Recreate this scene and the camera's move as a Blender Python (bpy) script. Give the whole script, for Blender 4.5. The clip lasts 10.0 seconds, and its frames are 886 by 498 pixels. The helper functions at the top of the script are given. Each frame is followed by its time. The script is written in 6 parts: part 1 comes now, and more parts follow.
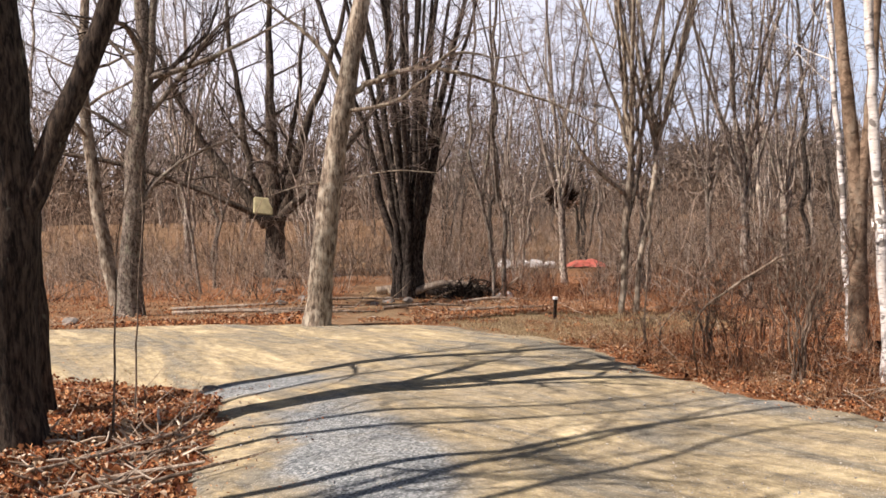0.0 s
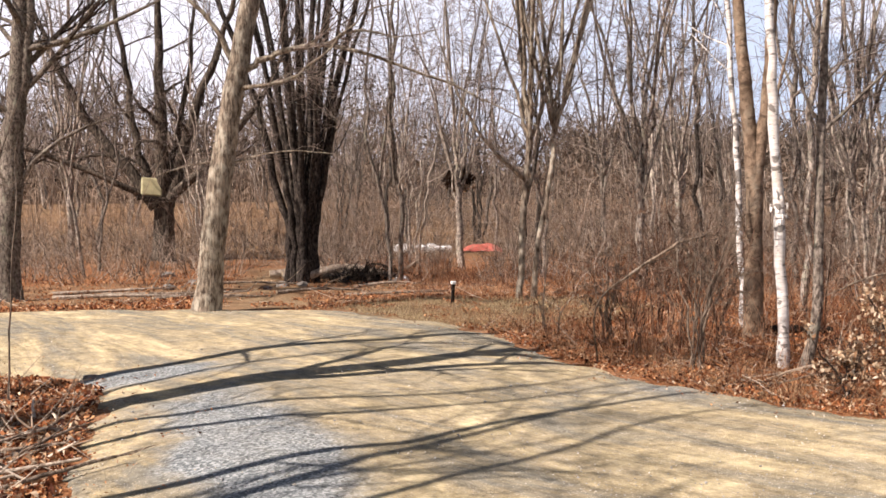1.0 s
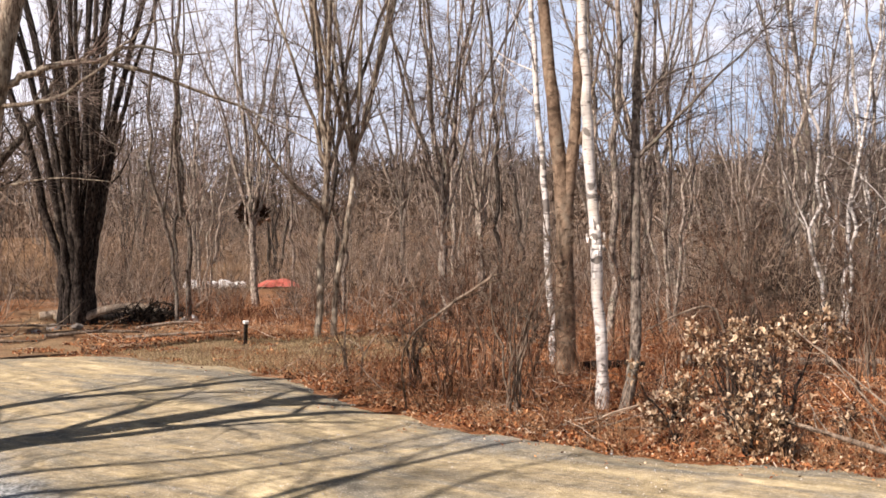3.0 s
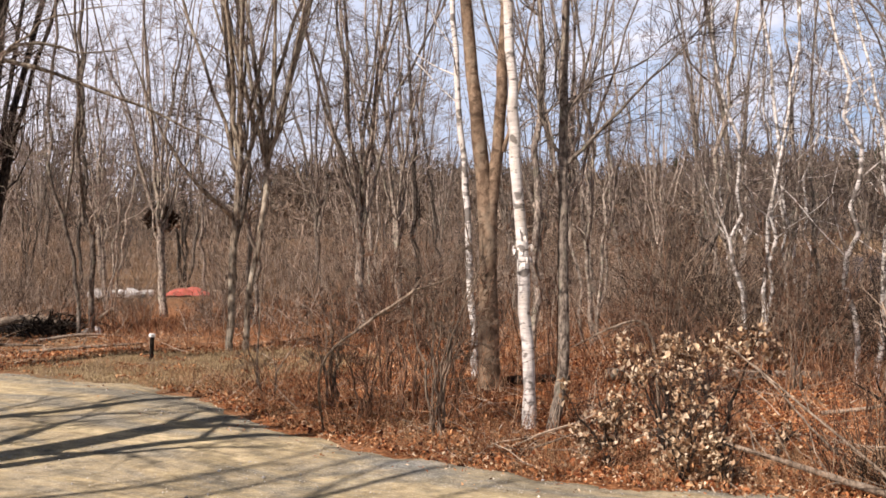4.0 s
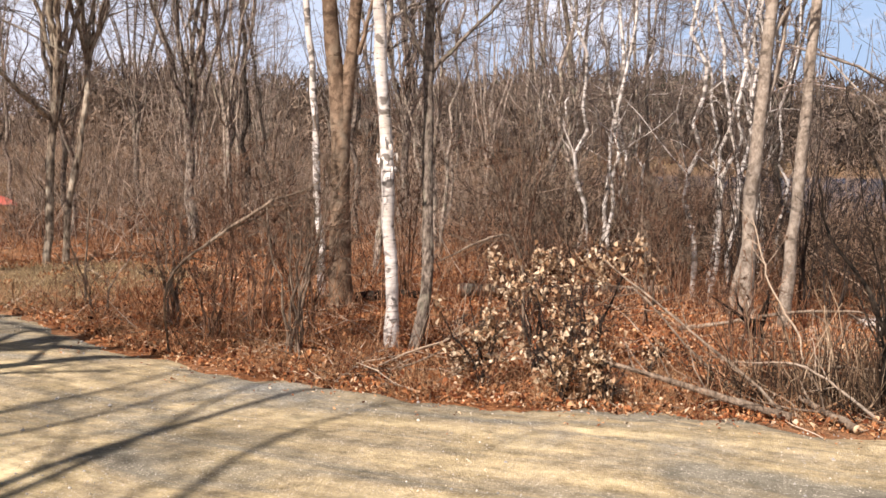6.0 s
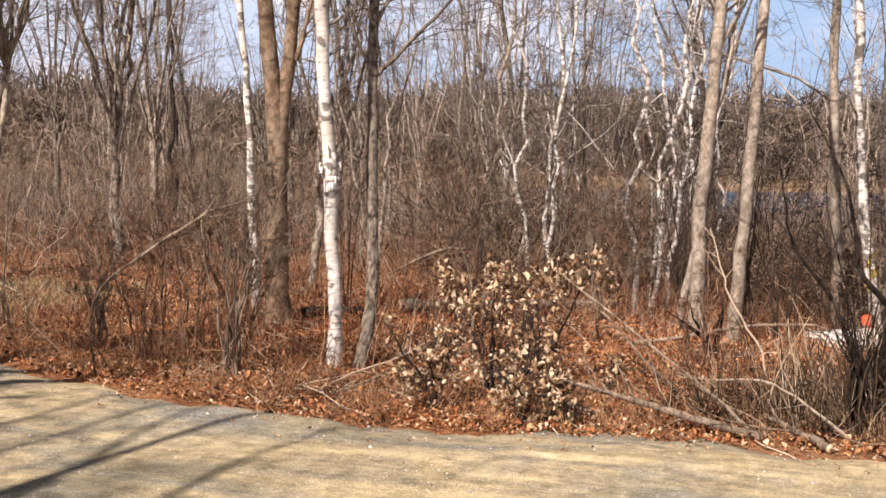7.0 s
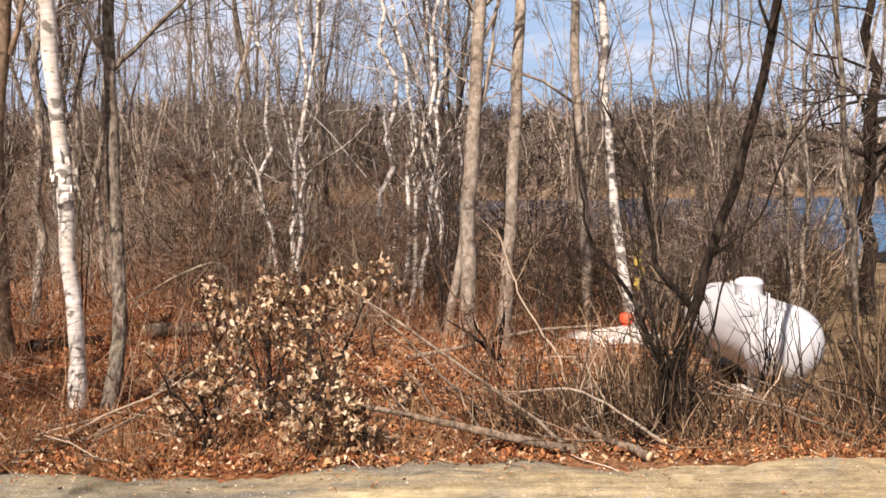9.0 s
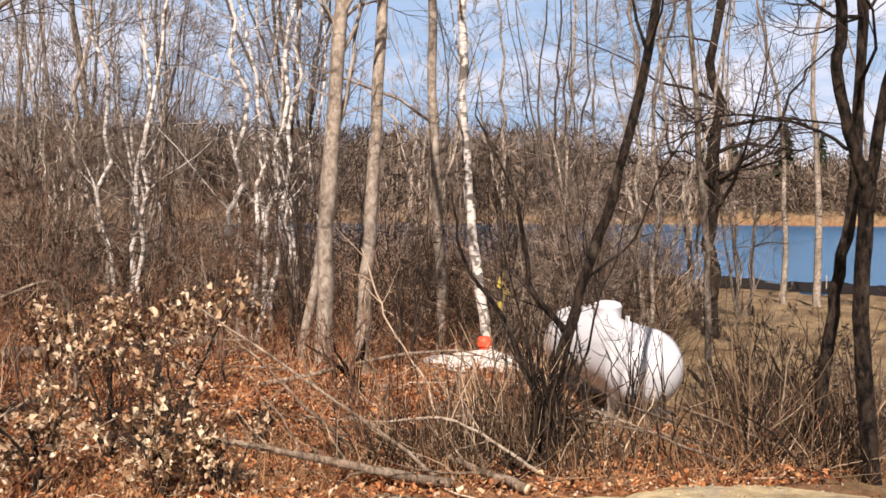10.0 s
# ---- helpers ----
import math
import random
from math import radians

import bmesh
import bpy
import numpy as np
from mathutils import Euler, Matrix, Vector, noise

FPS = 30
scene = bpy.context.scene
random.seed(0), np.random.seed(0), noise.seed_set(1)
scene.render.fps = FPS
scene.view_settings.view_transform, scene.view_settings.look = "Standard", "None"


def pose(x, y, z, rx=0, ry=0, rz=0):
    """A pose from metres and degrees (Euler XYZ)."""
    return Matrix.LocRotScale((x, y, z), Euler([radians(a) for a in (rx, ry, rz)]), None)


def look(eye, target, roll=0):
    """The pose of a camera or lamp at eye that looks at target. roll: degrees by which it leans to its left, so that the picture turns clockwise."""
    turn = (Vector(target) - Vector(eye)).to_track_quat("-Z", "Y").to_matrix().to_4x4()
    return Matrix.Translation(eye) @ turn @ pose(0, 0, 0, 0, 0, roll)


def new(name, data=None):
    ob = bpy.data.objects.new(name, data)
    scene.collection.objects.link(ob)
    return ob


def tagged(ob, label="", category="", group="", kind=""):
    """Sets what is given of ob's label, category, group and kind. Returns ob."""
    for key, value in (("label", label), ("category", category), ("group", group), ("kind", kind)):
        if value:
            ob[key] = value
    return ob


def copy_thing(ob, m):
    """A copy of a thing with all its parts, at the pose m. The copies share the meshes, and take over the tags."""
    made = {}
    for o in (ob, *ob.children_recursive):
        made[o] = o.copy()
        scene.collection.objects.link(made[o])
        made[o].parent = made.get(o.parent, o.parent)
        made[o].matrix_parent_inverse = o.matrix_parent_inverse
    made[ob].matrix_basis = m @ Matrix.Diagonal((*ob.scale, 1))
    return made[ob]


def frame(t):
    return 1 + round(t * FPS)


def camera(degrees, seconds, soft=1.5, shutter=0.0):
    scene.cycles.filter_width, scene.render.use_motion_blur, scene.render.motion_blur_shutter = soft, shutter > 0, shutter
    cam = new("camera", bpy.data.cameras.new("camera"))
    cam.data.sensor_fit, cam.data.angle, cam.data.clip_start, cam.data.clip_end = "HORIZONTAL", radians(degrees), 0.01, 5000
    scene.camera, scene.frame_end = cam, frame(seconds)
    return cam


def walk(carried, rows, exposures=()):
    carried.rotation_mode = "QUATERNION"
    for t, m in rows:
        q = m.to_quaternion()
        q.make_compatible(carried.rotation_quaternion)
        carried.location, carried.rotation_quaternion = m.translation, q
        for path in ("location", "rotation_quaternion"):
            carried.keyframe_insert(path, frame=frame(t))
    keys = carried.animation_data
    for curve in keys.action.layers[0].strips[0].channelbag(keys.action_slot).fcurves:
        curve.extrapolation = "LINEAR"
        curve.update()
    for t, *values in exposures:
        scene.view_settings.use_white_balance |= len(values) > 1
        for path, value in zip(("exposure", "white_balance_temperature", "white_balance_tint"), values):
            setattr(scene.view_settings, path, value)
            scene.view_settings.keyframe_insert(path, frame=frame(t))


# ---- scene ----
cam = camera(46.0, 10.0, soft=1.6)
PATH = [
    (0, (-1.821, -3.583, 1.652), (-1.629, -1.594, 1.597), -1.2),
    (0.5, (-1.93, -3.537, 1.607), (-1.603, -1.565, 1.54), -0.8),
    (1, (-1.804, -3.244, 1.634), (-1.414, -1.284, 1.545), -0.7),
    (1.5, (-1.728, -2.895, 1.606), (-1.262, -0.953, 1.49), -1.0),
    (2, (-1.66, -2.642, 1.606), (-1.085, -0.729, 1.523), -1.0),
    (2.5, (-1.607, -2.461, 1.587), (-0.93, -0.579, 1.538), -1.1),
    (4, (-1.404, -1.785, 1.649), (-0.493, -0.004, 1.629), -0.8),
    (4.5, (-1.356, -1.608, 1.632), (-0.355, 0.122, 1.54), -0.8),
    (5, (-1.491, -1.443, 1.609), (-0.376, 0.21, 1.46), -0.3),
    (6.5, (-1.387, -0.964, 1.594), (-0.153, 0.6, 1.409), 0.6),
    (7, (-1.317, -0.745, 1.561), (-0.008, 0.759, 1.404), 0.5),
    (7.5, (-1.273, -0.527, 1.524), (0.119, 0.903, 1.388), 0.2),
    (8, (-1.179, -0.315, 1.531), (0.293, 1.032, 1.404), -0.5),
    (8.5, (-1.08, -0.141, 1.486), (0.482, 1.103, 1.365), -1.0),
    (9, (-0.999, 0.014, 1.475), (0.657, 1.127, 1.344), -0.9),
    (9.5, (-0.868, 0.183, 1.465), (0.876, 1.154, 1.341), -0.2),
    (10, (-0.745, 0.328, 1.433), (1.062, 1.181, 1.344), 0.2),
]
walk(cam, [(t, look(eye, target, roll)) for t, eye, target, roll in PATH], [
    (0, 0.12, 6430, 21), (0.5, 0.25, 6430, 21), (1.5, 0.29, 6450, 21), (2.5, 0.25, 6480, 21), (3.8, 0.05, 6500, 21), (4.2, 0.09, 6520, 21), (4.5, 0.15, 6540, 21),
    (5, 0.22, 6560, 21), (6.5, 0.21, 6620, 21), (8, 0.16, 6760, 21), (8.5, 0.13, 6800, 21), (10, 0.14, 6740, 21)])

# ---- world, sun, exposure ----
SUN_DIR = Vector((-0.96, -0.28, 0.0)).normalized() * math.cos(radians(46)) + Vector((0, 0, math.sin(radians(46))))
world = bpy.data.worlds.new("world")
scene.world = world
world.use_nodes = True
wt = world.node_tree
wt.nodes.clear()
w_out = wt.nodes.new("ShaderNodeOutputWorld")
w_bg = wt.nodes.new("ShaderNodeBackground")
w_sky = wt.nodes.new("ShaderNodeTexSky")
w_sky.sky_type, w_sky.sun_disc = "NISHITA", False
w_sky.sun_elevation = radians(46)
w_sky.sun_rotation = math.atan2(SUN_DIR.x, SUN_DIR.y)
w_sky.air_density, w_sky.dust_density, w_sky.ozone_density = 1.0, 0.6, 1.4
w_co = wt.nodes.new("ShaderNodeTexCoord")
w_map = wt.nodes.new("ShaderNodeMapping")
w_map.inputs["Scale"].default_value = (1.0, 1.0, 3.2)
w_noise = wt.nodes.new("ShaderNodeTexNoise")
w_noise.inputs["Scale"].default_value, w_noise.inputs["Detail"].default_value, w_noise.inputs["Roughness"].default_value = 3.1, 7.0, 0.62
w_ramp = wt.nodes.new("ShaderNodeValToRGB")
w_ramp.color_ramp.elements[0].position, w_ramp.color_ramp.elements[1].position = 0.44, 0.66
w_mix = wt.nodes.new("ShaderNodeMix")
w_mix.data_type = "RGBA"
w_mix.inputs[7].default_value = (26.2, 26.8, 28.2, 1)
w_bg.inputs["Strength"].default_value = 0.036
wt.links.new(w_co.outputs["Generated"], w_map.inputs["Vector"])
wt.links.new(w_map.outputs[0], w_noise.inputs["Vector"])
wt.links.new(w_noise.outputs["Fac"], w_ramp.inputs["Fac"])
# thin haze, brighter on the sun's side of the sky
w_dot = wt.nodes.new("ShaderNodeVectorMath")
w_dot.operation = "DOT_PRODUCT"
w_dot.inputs[1].default_value = (SUN_DIR.x, SUN_DIR.y, 0.0)
w_haze = wt.nodes.new("ShaderNodeMapRange")
w_haze.inputs["From Min"].default_value, w_haze.inputs["From Max"].default_value = -0.72, -0.20
w_haze.inputs["To Min"].default_value, w_haze.inputs["To Max"].default_value = 0.0, 1.0
w_max = wt.nodes.new("ShaderNodeMath")
w_max.operation = "MAXIMUM"
wt.links.new(w_co.outputs["Generated"], w_dot.inputs[0])
wt.links.new(w_dot.outputs["Value"], w_haze.inputs["Value"])
wt.links.new(w_haze.outputs[0], w_max.inputs[0])
wt.links.new(w_ramp.outputs["Color"], w_max.inputs[1])
w_sep = wt.nodes.new("ShaderNodeSeparateXYZ")
w_low = wt.nodes.new("ShaderNodeMapRange")
w_low.inputs["From Min"].default_value, w_low.inputs["From Max"].default_value = 0.22, 0.38
w_low.inputs["To Min"].default_value, w_low.inputs["To Max"].default_value = 1.0, 0.04
w_mul = wt.nodes.new("ShaderNodeMath")
w_mul.operation = "MULTIPLY"
wt.links.new(w_co.outputs["Generated"], w_sep.inputs[0])
wt.links.new(w_sep.outputs["Z"], w_low.inputs["Value"])
wt.links.new(w_max.outputs[0], w_mul.inputs[0])
wt.links.new(w_low.outputs[0], w_mul.inputs[1])
wt.links.new(w_mul.outputs[0], w_mix.inputs[0])
w_pale = wt.nodes.new("ShaderNodeMix")
w_pale.data_type = "RGBA"
w_pale.inputs[7].default_value = (10.6, 17.2, 25.0, 1)
w_part = wt.nodes.new("ShaderNodeMath")
w_part.operation = "MULTIPLY"
w_part.inputs[1].default_value = 0.8
wt.links.new(w_low.outputs[0], w_part.inputs[0])
wt.links.new(w_part.outputs[0], w_pale.inputs[0])
wt.links.new(w_sky.outputs[0], w_pale.inputs[6])
wt.links.new(w_pale.outputs[2], w_mix.inputs[6])
wt.links.new(w_mix.outputs[2], w_bg.inputs["Color"])
wt.links.new(w_bg.outputs[0], w_out.inputs[0])

sun_data = bpy.data.lights.new("sun", "SUN")
sun_data.energy, sun_data.angle, sun_data.color = 7.5, radians(0.53), (1.0, 0.92, 0.80)
sun = new("sun", sun_data)
sun.matrix_world = look(SUN_DIR * 60, (0, 0, 0))


# ---- materials ----
def material(name, rough=0.9, spec=0.25):
    m = bpy.data.materials.new(name)
    m.use_nodes = True
    nt = m.node_tree
    b = nt.nodes["Principled BSDF"]
    b.inputs["Roughness"].default_value = rough
    b.inputs["Specular IOR Level"].default_value = spec
    return m, nt, b


def coords(nt, stretch=(1, 1, 1), which="Object"):
    co, mp = nt.nodes.new("ShaderNodeTexCoord"), nt.nodes.new("ShaderNodeMapping")
    mp.inputs["Scale"].default_value = stretch
    nt.links.new(co.outputs[which], mp.inputs["Vector"])
    return mp.outputs[0]


def noise_of(nt, vec, scale, detail=5.0, rough=0.6, distort=0.0):
    n = nt.nodes.new("ShaderNodeTexNoise")
    n.inputs["Scale"].default_value, n.inputs["Detail"].default_value = scale, detail
    n.inputs["Roughness"].default_value, n.inputs["Distortion"].default_value = rough, distort
    nt.links.new(vec, n.inputs["Vector"])
    return n.outputs["Fac"]


def cells_of(nt, vec, scale, feature="F1", out="Distance"):
    n = nt.nodes.new("ShaderNodeTexVoronoi")
    n.feature = feature
    n.inputs["Scale"].default_value = scale
    nt.links.new(vec, n.inputs["Vector"])
    return n.outputs[out]


def ramp_of(nt, fac, *stops):
    r = nt.nodes.new("ShaderNodeValToRGB")
    while len(r.color_ramp.elements) < len(stops):
        r.color_ramp.elements.new(0.5)
    for e, (at, c) in zip(r.color_ramp.elements, stops):
        e.position = at
        e.color = (*c, 1) if len(c) == 3 else c
    nt.links.new(fac, r.inputs["Fac"])
    return r.outputs["Color"]


def blend(nt, fac, a, b, mode="MIX"):
    n = nt.nodes.new("ShaderNodeMix")
    n.data_type, n.blend_type = "RGBA", mode
    for slot, v in ((0, fac), (6, a), (7, b)):
        if isinstance(v, (int, float)):
            n.inputs[slot].default_value = v
        elif isinstance(v, tuple):
            n.inputs[slot].default_value = (*v, 1)
        else:
            nt.links.new(v, n.inputs[slot])
    return n.outputs[2]


def bump(nt, b, height, strength, distance):
    n = nt.nodes.new("ShaderNodeBump")
    n.inputs["Strength"].default_value, n.inputs["Distance"].default_value = strength, distance
    nt.links.new(height, n.inputs["Height"])
    nt.links.new(n.outputs[0], b.inputs["Normal"])


def grey(v):
    return (v, v, v)


def bark(name, light, dark, lichen=(0.33, 0.33, 0.24), patch=0.62, vary=0.0, rough_scale=9.0, streak=0.22, depth=0.9, knots=0.0):
    m, nt, b = material(name, 0.92, 0.15)
    v = coords(nt, (1, 1, streak))
    ridges = noise_of(nt, v, rough_scale * 3.2, 6.0, 0.65, 0.4)
    col = ramp_of(nt, ridges, (0.40, dark), (0.64, light))
    blotch = noise_of(nt, coords(nt, (1, 1, 0.6)), rough_scale * 1.0, 4.0, 0.6)
    col = blend(nt, ramp_of(nt, blotch, (patch - 0.08, grey(0)), (patch + 0.1, grey(0.7))), col, lichen)
    if knots:
        # dark branch scars and damp bands round the stem
        scar = noise_of(nt, coords(nt, (1, 1, 2.2)), 5.5, 3.0, 0.55)
        col = blend(nt, ramp_of(nt, scar, (0.60, grey(0)), (0.66, grey(knots))), col, tuple(c * 0.6 for c in dark))
    broad = noise_of(nt, coords(nt, (1, 1, 0.8)), 1.3, 3.0, 0.6)
    col = blend(nt, 1.0, col, ramp_of(nt, broad, (0.36, grey(0.72)), (0.64, grey(1.18))), "MULTIPLY")
    if vary:
        info = nt.nodes.new("ShaderNodeObjectInfo")
        tone = ramp_of(nt, info.outputs["Random"], (0.0, grey(1.0 - vary)), (1.0, grey(1.0 + vary)))
        col = blend(nt, 1.0, col, tone, "MULTIPLY")
    nt.links.new(col, b.inputs["Base Color"])
    bump(nt, b, ridges, depth, 0.05)
    return m


def islands(name, stops, rough=0.85, spec=0.2, translucent=0.0):
    """Leaves, stems and stones: a colour of its own for each loose piece."""
    m, nt, b = material(name, rough, spec)
    geo = nt.nodes.new("ShaderNodeNewGeometry")
    col = ramp_of(nt, geo.outputs["Random Per Island"], *stops)
    mottle = noise_of(nt, coords(nt), 40.0, 3.0)
    col = blend(nt, 0.5, col, ramp_of(nt, mottle, (0.3, grey(0.55)), (0.7, grey(1.25))), "MULTIPLY")
    nt.links.new(col, b.inputs["Base Color"])
    if translucent:
        tr, mx = nt.nodes.new("ShaderNodeBsdfTranslucent"), nt.nodes.new("ShaderNodeMixShader")
        nt.links.new(col, tr.inputs["Color"])
        mx.inputs[0].default_value = translucent
        out = nt.nodes["Material Output"]
        nt.links.new(b.outputs[0], mx.inputs[1])
        nt.links.new(tr.outputs[0], mx.inputs[2])
        nt.links.new(mx.outputs[0], out.inputs["Surface"])
    return m


def plain(name, colour, rough=0.6, spec=0.4, metal=0.0, wear=(0.6, 1.15), scale=12.0):
    m, nt, b = material(name, rough, spec)
    n = noise_of(nt, coords(nt), scale, 6.0, 0.65)
    col = blend(nt, 1.0, colour, ramp_of(nt, n, (0.3, grey(wear[0])), (0.7, grey(wear[1]))), "MULTIPLY")
    nt.links.new(col, b.inputs["Base Color"])
    b.inputs["Metallic"].default_value = metal
    bump(nt, b, n, 0.25, 0.01)
    return m


BARK_GREY = bark("grey_bark", (0.31, 0.262, 0.21), (0.065, 0.05, 0.04), vary=0.2, streak=0.5, depth=0.7, knots=0.6)
BARK_OAK = bark("furrowed_dark_bark", (0.105, 0.08, 0.058), (0.016, 0.012, 0.010), patch=0.72)
BARK_OAK_OLD = bark("dark_weathered_bark", (0.17, 0.135, 0.10), (0.018, 0.014, 0.011), (0.36, 0.31, 0.24), 0.64)
BARK_LEAN = bark("lichened_grey_bark", (0.40, 0.325, 0.24), (0.075, 0.055, 0.04), (0.56, 0.51, 0.40), 0.55)
BARK_BLACK = bark("blackish_bark", (0.058, 0.042, 0.031), (0.006, 0.005, 0.004), (0.17, 0.14, 0.105), 0.64, streak=0.5)
BARK_TAN = bark("smooth_tan_bark", (0.40, 0.345, 0.28), (0.19, 0.155, 0.12), (0.47, 0.42, 0.35), 0.60, rough_scale=7.0, streak=0.75, depth=0.4, knots=0.8)
BARK_CLUMP = bark("sooty_grey_bark", (0.095, 0.075, 0.06), (0.010, 0.008, 0.007), (0.30, 0.26, 0.21), 0.66, streak=0.4)
BARK_FORK = bark("olive_brown_bark", (0.30, 0.215, 0.145), (0.125, 0.085, 0.056), (0.34, 0.29, 0.215), 0.60, rough_scale=5.0, streak=0.8, depth=0.35, knots=0.8)
BRANCH = bark("dry_branch_bark", (0.36, 0.275, 0.20), (0.10, 0.075, 0.055), (0.46, 0.38, 0.29), 0.6)
BARK_WOODS = bark("woodland_bark", (0.46, 0.39, 0.32), (0.07, 0.055, 0.045), vary=0.75, streak=0.45, knots=0.5)
TWIG_WOODS = bark("woodland_twigs", (0.42, 0.33, 0.275), (0.05, 0.036, 0.029), vary=0.6)
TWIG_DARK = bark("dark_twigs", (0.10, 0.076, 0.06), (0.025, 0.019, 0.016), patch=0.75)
TWIG_RED = bark("reddish_twigs", (0.37, 0.225, 0.145), (0.06, 0.033, 0.022), (0.44, 0.33, 0.24), 0.66)
DEADWOOD = bark("weathered_deadwood", (0.52, 0.43, 0.33), (0.22, 0.165, 0.12), (0.60, 0.52, 0.42), 0.58)


def birch_bark(name, dark_patch):
    m, nt, b = material(name, 0.75, 0.3)
    bands = noise_of(nt, coords(nt, (1, 1, 9)), 5.0, 4.0, 0.6, 0.3)
    col = ramp_of(nt, bands, (0.30, (0.10, 0.085, 0.07)), (0.40, (0.56, 0.525, 0.48)), (0.75, (0.80, 0.775, 0.73)))
    stain = noise_of(nt, coords(nt, (1, 1, 0.5)), 4.0, 5.0, 0.65)
    col = blend(nt, ramp_of(nt, stain, (0.50, grey(0)), (0.66, grey(0.75))), col, (0.47, 0.41, 0.32))
    scars = noise_of(nt, coords(nt, (1, 1, 1.6)), 7.0, 3.0, 0.55)
    col = blend(nt, ramp_of(nt, scars, (dark_patch, grey(0)), (dark_patch + 0.06, grey(0.85))), col, (0.10, 0.085, 0.07))
    flecks = noise_of(nt, coords(nt, (1, 1, 6)), 16.0, 3.0, 0.6)
    col = blend(nt, ramp_of(nt, flecks, (0.62, grey(0)), (0.68, grey(0.8))), col, (0.12, 0.10, 0.085))
    nt.links.new(col, b.inputs["Base Color"])
    bump(nt, b, bands, 0.5, 0.012)
    return m


BARK_BIRCH = birch_bark("white_birch_bark", 0.565)
BARK_BIRCH_FAR = birch_bark("scarred_birch_bark", 0.50)

LEAF_LITTER = islands("fallen_leaves", ((0.0, (0.03, 0.009, 0.005)), (0.33, (0.21, 0.064, 0.025)), (0.66, (0.48, 0.195, 0.075)), (0.92, (0.68, 0.38, 0.18)), (1.0, (0.80, 0.62, 0.42))), 0.8, 0.25, 0.15)
OAK_LEAF = islands("dry_oak_leaves", ((0.0, (0.11, 0.05, 0.025)), (0.3, (0.34, 0.195, 0.10)), (0.6, (0.58, 0.42, 0.265)), (1.0, (0.80, 0.67, 0.49))), 0.7, 0.3, 0.2)
BRUSH = islands("dry_brush_stems", ((0.0, (0.018, 0.007, 0.004)), (0.38, (0.175, 0.062, 0.030)), (0.72, (0.46, 0.215, 0.10)), (1.0, (0.70, 0.48, 0.30))), 0.85, 0.2)
EDGEGRASS = islands("dead_orange_grass", ((0.0, (0.16, 0.075, 0.035)), (0.5, (0.40, 0.22, 0.11)), (1.0, (0.62, 0.43, 0.25))), 0.85, 0.2)
CANE = islands("tan_canes", ((0.0, (0.014, 0.009, 0.006)), (0.5, (0.105, 0.064, 0.038)), (0.85, (0.28, 0.19, 0.115)), (1.0, (0.58, 0.45, 0.31))), 0.8, 0.25)
THICKET = islands("thicket_stems", ((0.0, (0.012, 0.008, 0.006)), (0.35, (0.135, 0.088, 0.060)), (0.7, (0.39, 0.275, 0.195)), (1.0, (0.62, 0.50, 0.38))), 0.9, 0.15)
LOWBRUSH = islands("grey_brush_stems", ((0.0, (0.015, 0.011, 0.009)), (0.35, (0.14, 0.105, 0.080)), (0.7, (0.38, 0.305, 0.24)), (1.0, (0.60, 0.51, 0.41))), 0.9, 0.15)
FARWOOD = islands("distant_trees", ((0.0, (0.025, 0.018, 0.013)), (0.5, (0.135, 0.100, 0.072)), (1.0, (0.30, 0.235, 0.18))), 0.95, 0.1)
CONIFER = islands("conifer_needles", ((0.0, (0.018, 0.030, 0.012)), (0.6, (0.035, 0.052, 0.020)), (1.0, (0.06, 0.075, 0.032))), 0.9, 0.15)
STICKS = islands("dead_sticks", ((0.0, (0.09, 0.06, 0.04)), (0.5, (0.34, 0.255, 0.18)), (1.0, (0.68, 0.58, 0.45))), 0.85, 0.2)
BRAMBLE = islands("bramble_stems", ((0.0, (0.008, 0.006, 0.004)), (0.5, (0.055, 0.034, 0.021)), (0.85, (0.16, 0.105, 0.065)), (1.0, (0.50, 0.39, 0.27))), 0.85, 0.2)
DRYGRASS = islands("dry_grass", ((0.0, (0.15, 0.10, 0.055)), (0.6, (0.50, 0.38, 0.21)), (1.0, (0.64, 0.53, 0.33))), 0.85, 0.2, 0.2)
PEBBLE = islands("road_gravel", ((0.0, (0.22, 0.215, 0.21)), (0.5, (0.40, 0.385, 0.36)), (0.8, (0.52, 0.46, 0.35)), (1.0, (0.70, 0.67, 0.62))), 0.85, 0.25)
STONE = plain("fieldstone", (0.27, 0.24, 0.205), 0.9, 0.2, 0.0, (0.45, 1.2), 7.0)
TANK_WHITE = plain("white_tank_paint", (0.60, 0.618, 0.645), 0.35, 0.5, 0.0, (0.93, 1.03), 5.0)
CONCRETE = plain("pale_concrete", (0.62, 0.60, 0.55), 0.9, 0.2, 0.0, (0.8, 1.1), 9.0)
STEEL = plain("dull_steel", (0.32, 0.31, 0.30), 0.5, 0.5, 0.8)
RED_PLASTIC = plain("red_plastic", (0.75, 0.09, 0.035), 0.5, 0.4, 0.0, (0.75, 1.1))
RED_FABRIC = plain("faded_red_fabric", (0.56, 0.15, 0.11), 0.8, 0.2, 0.0, (0.6, 1.15), 6.0)
WHITE_SHEET = plain("white_sheeting", (0.80, 0.79, 0.76), 0.6, 0.3, 0.0, (0.75, 1.05), 8.0)
BLACK_FABRIC = plain("black_silt_fabric", (0.010, 0.009, 0.009), 0.8, 0.2)
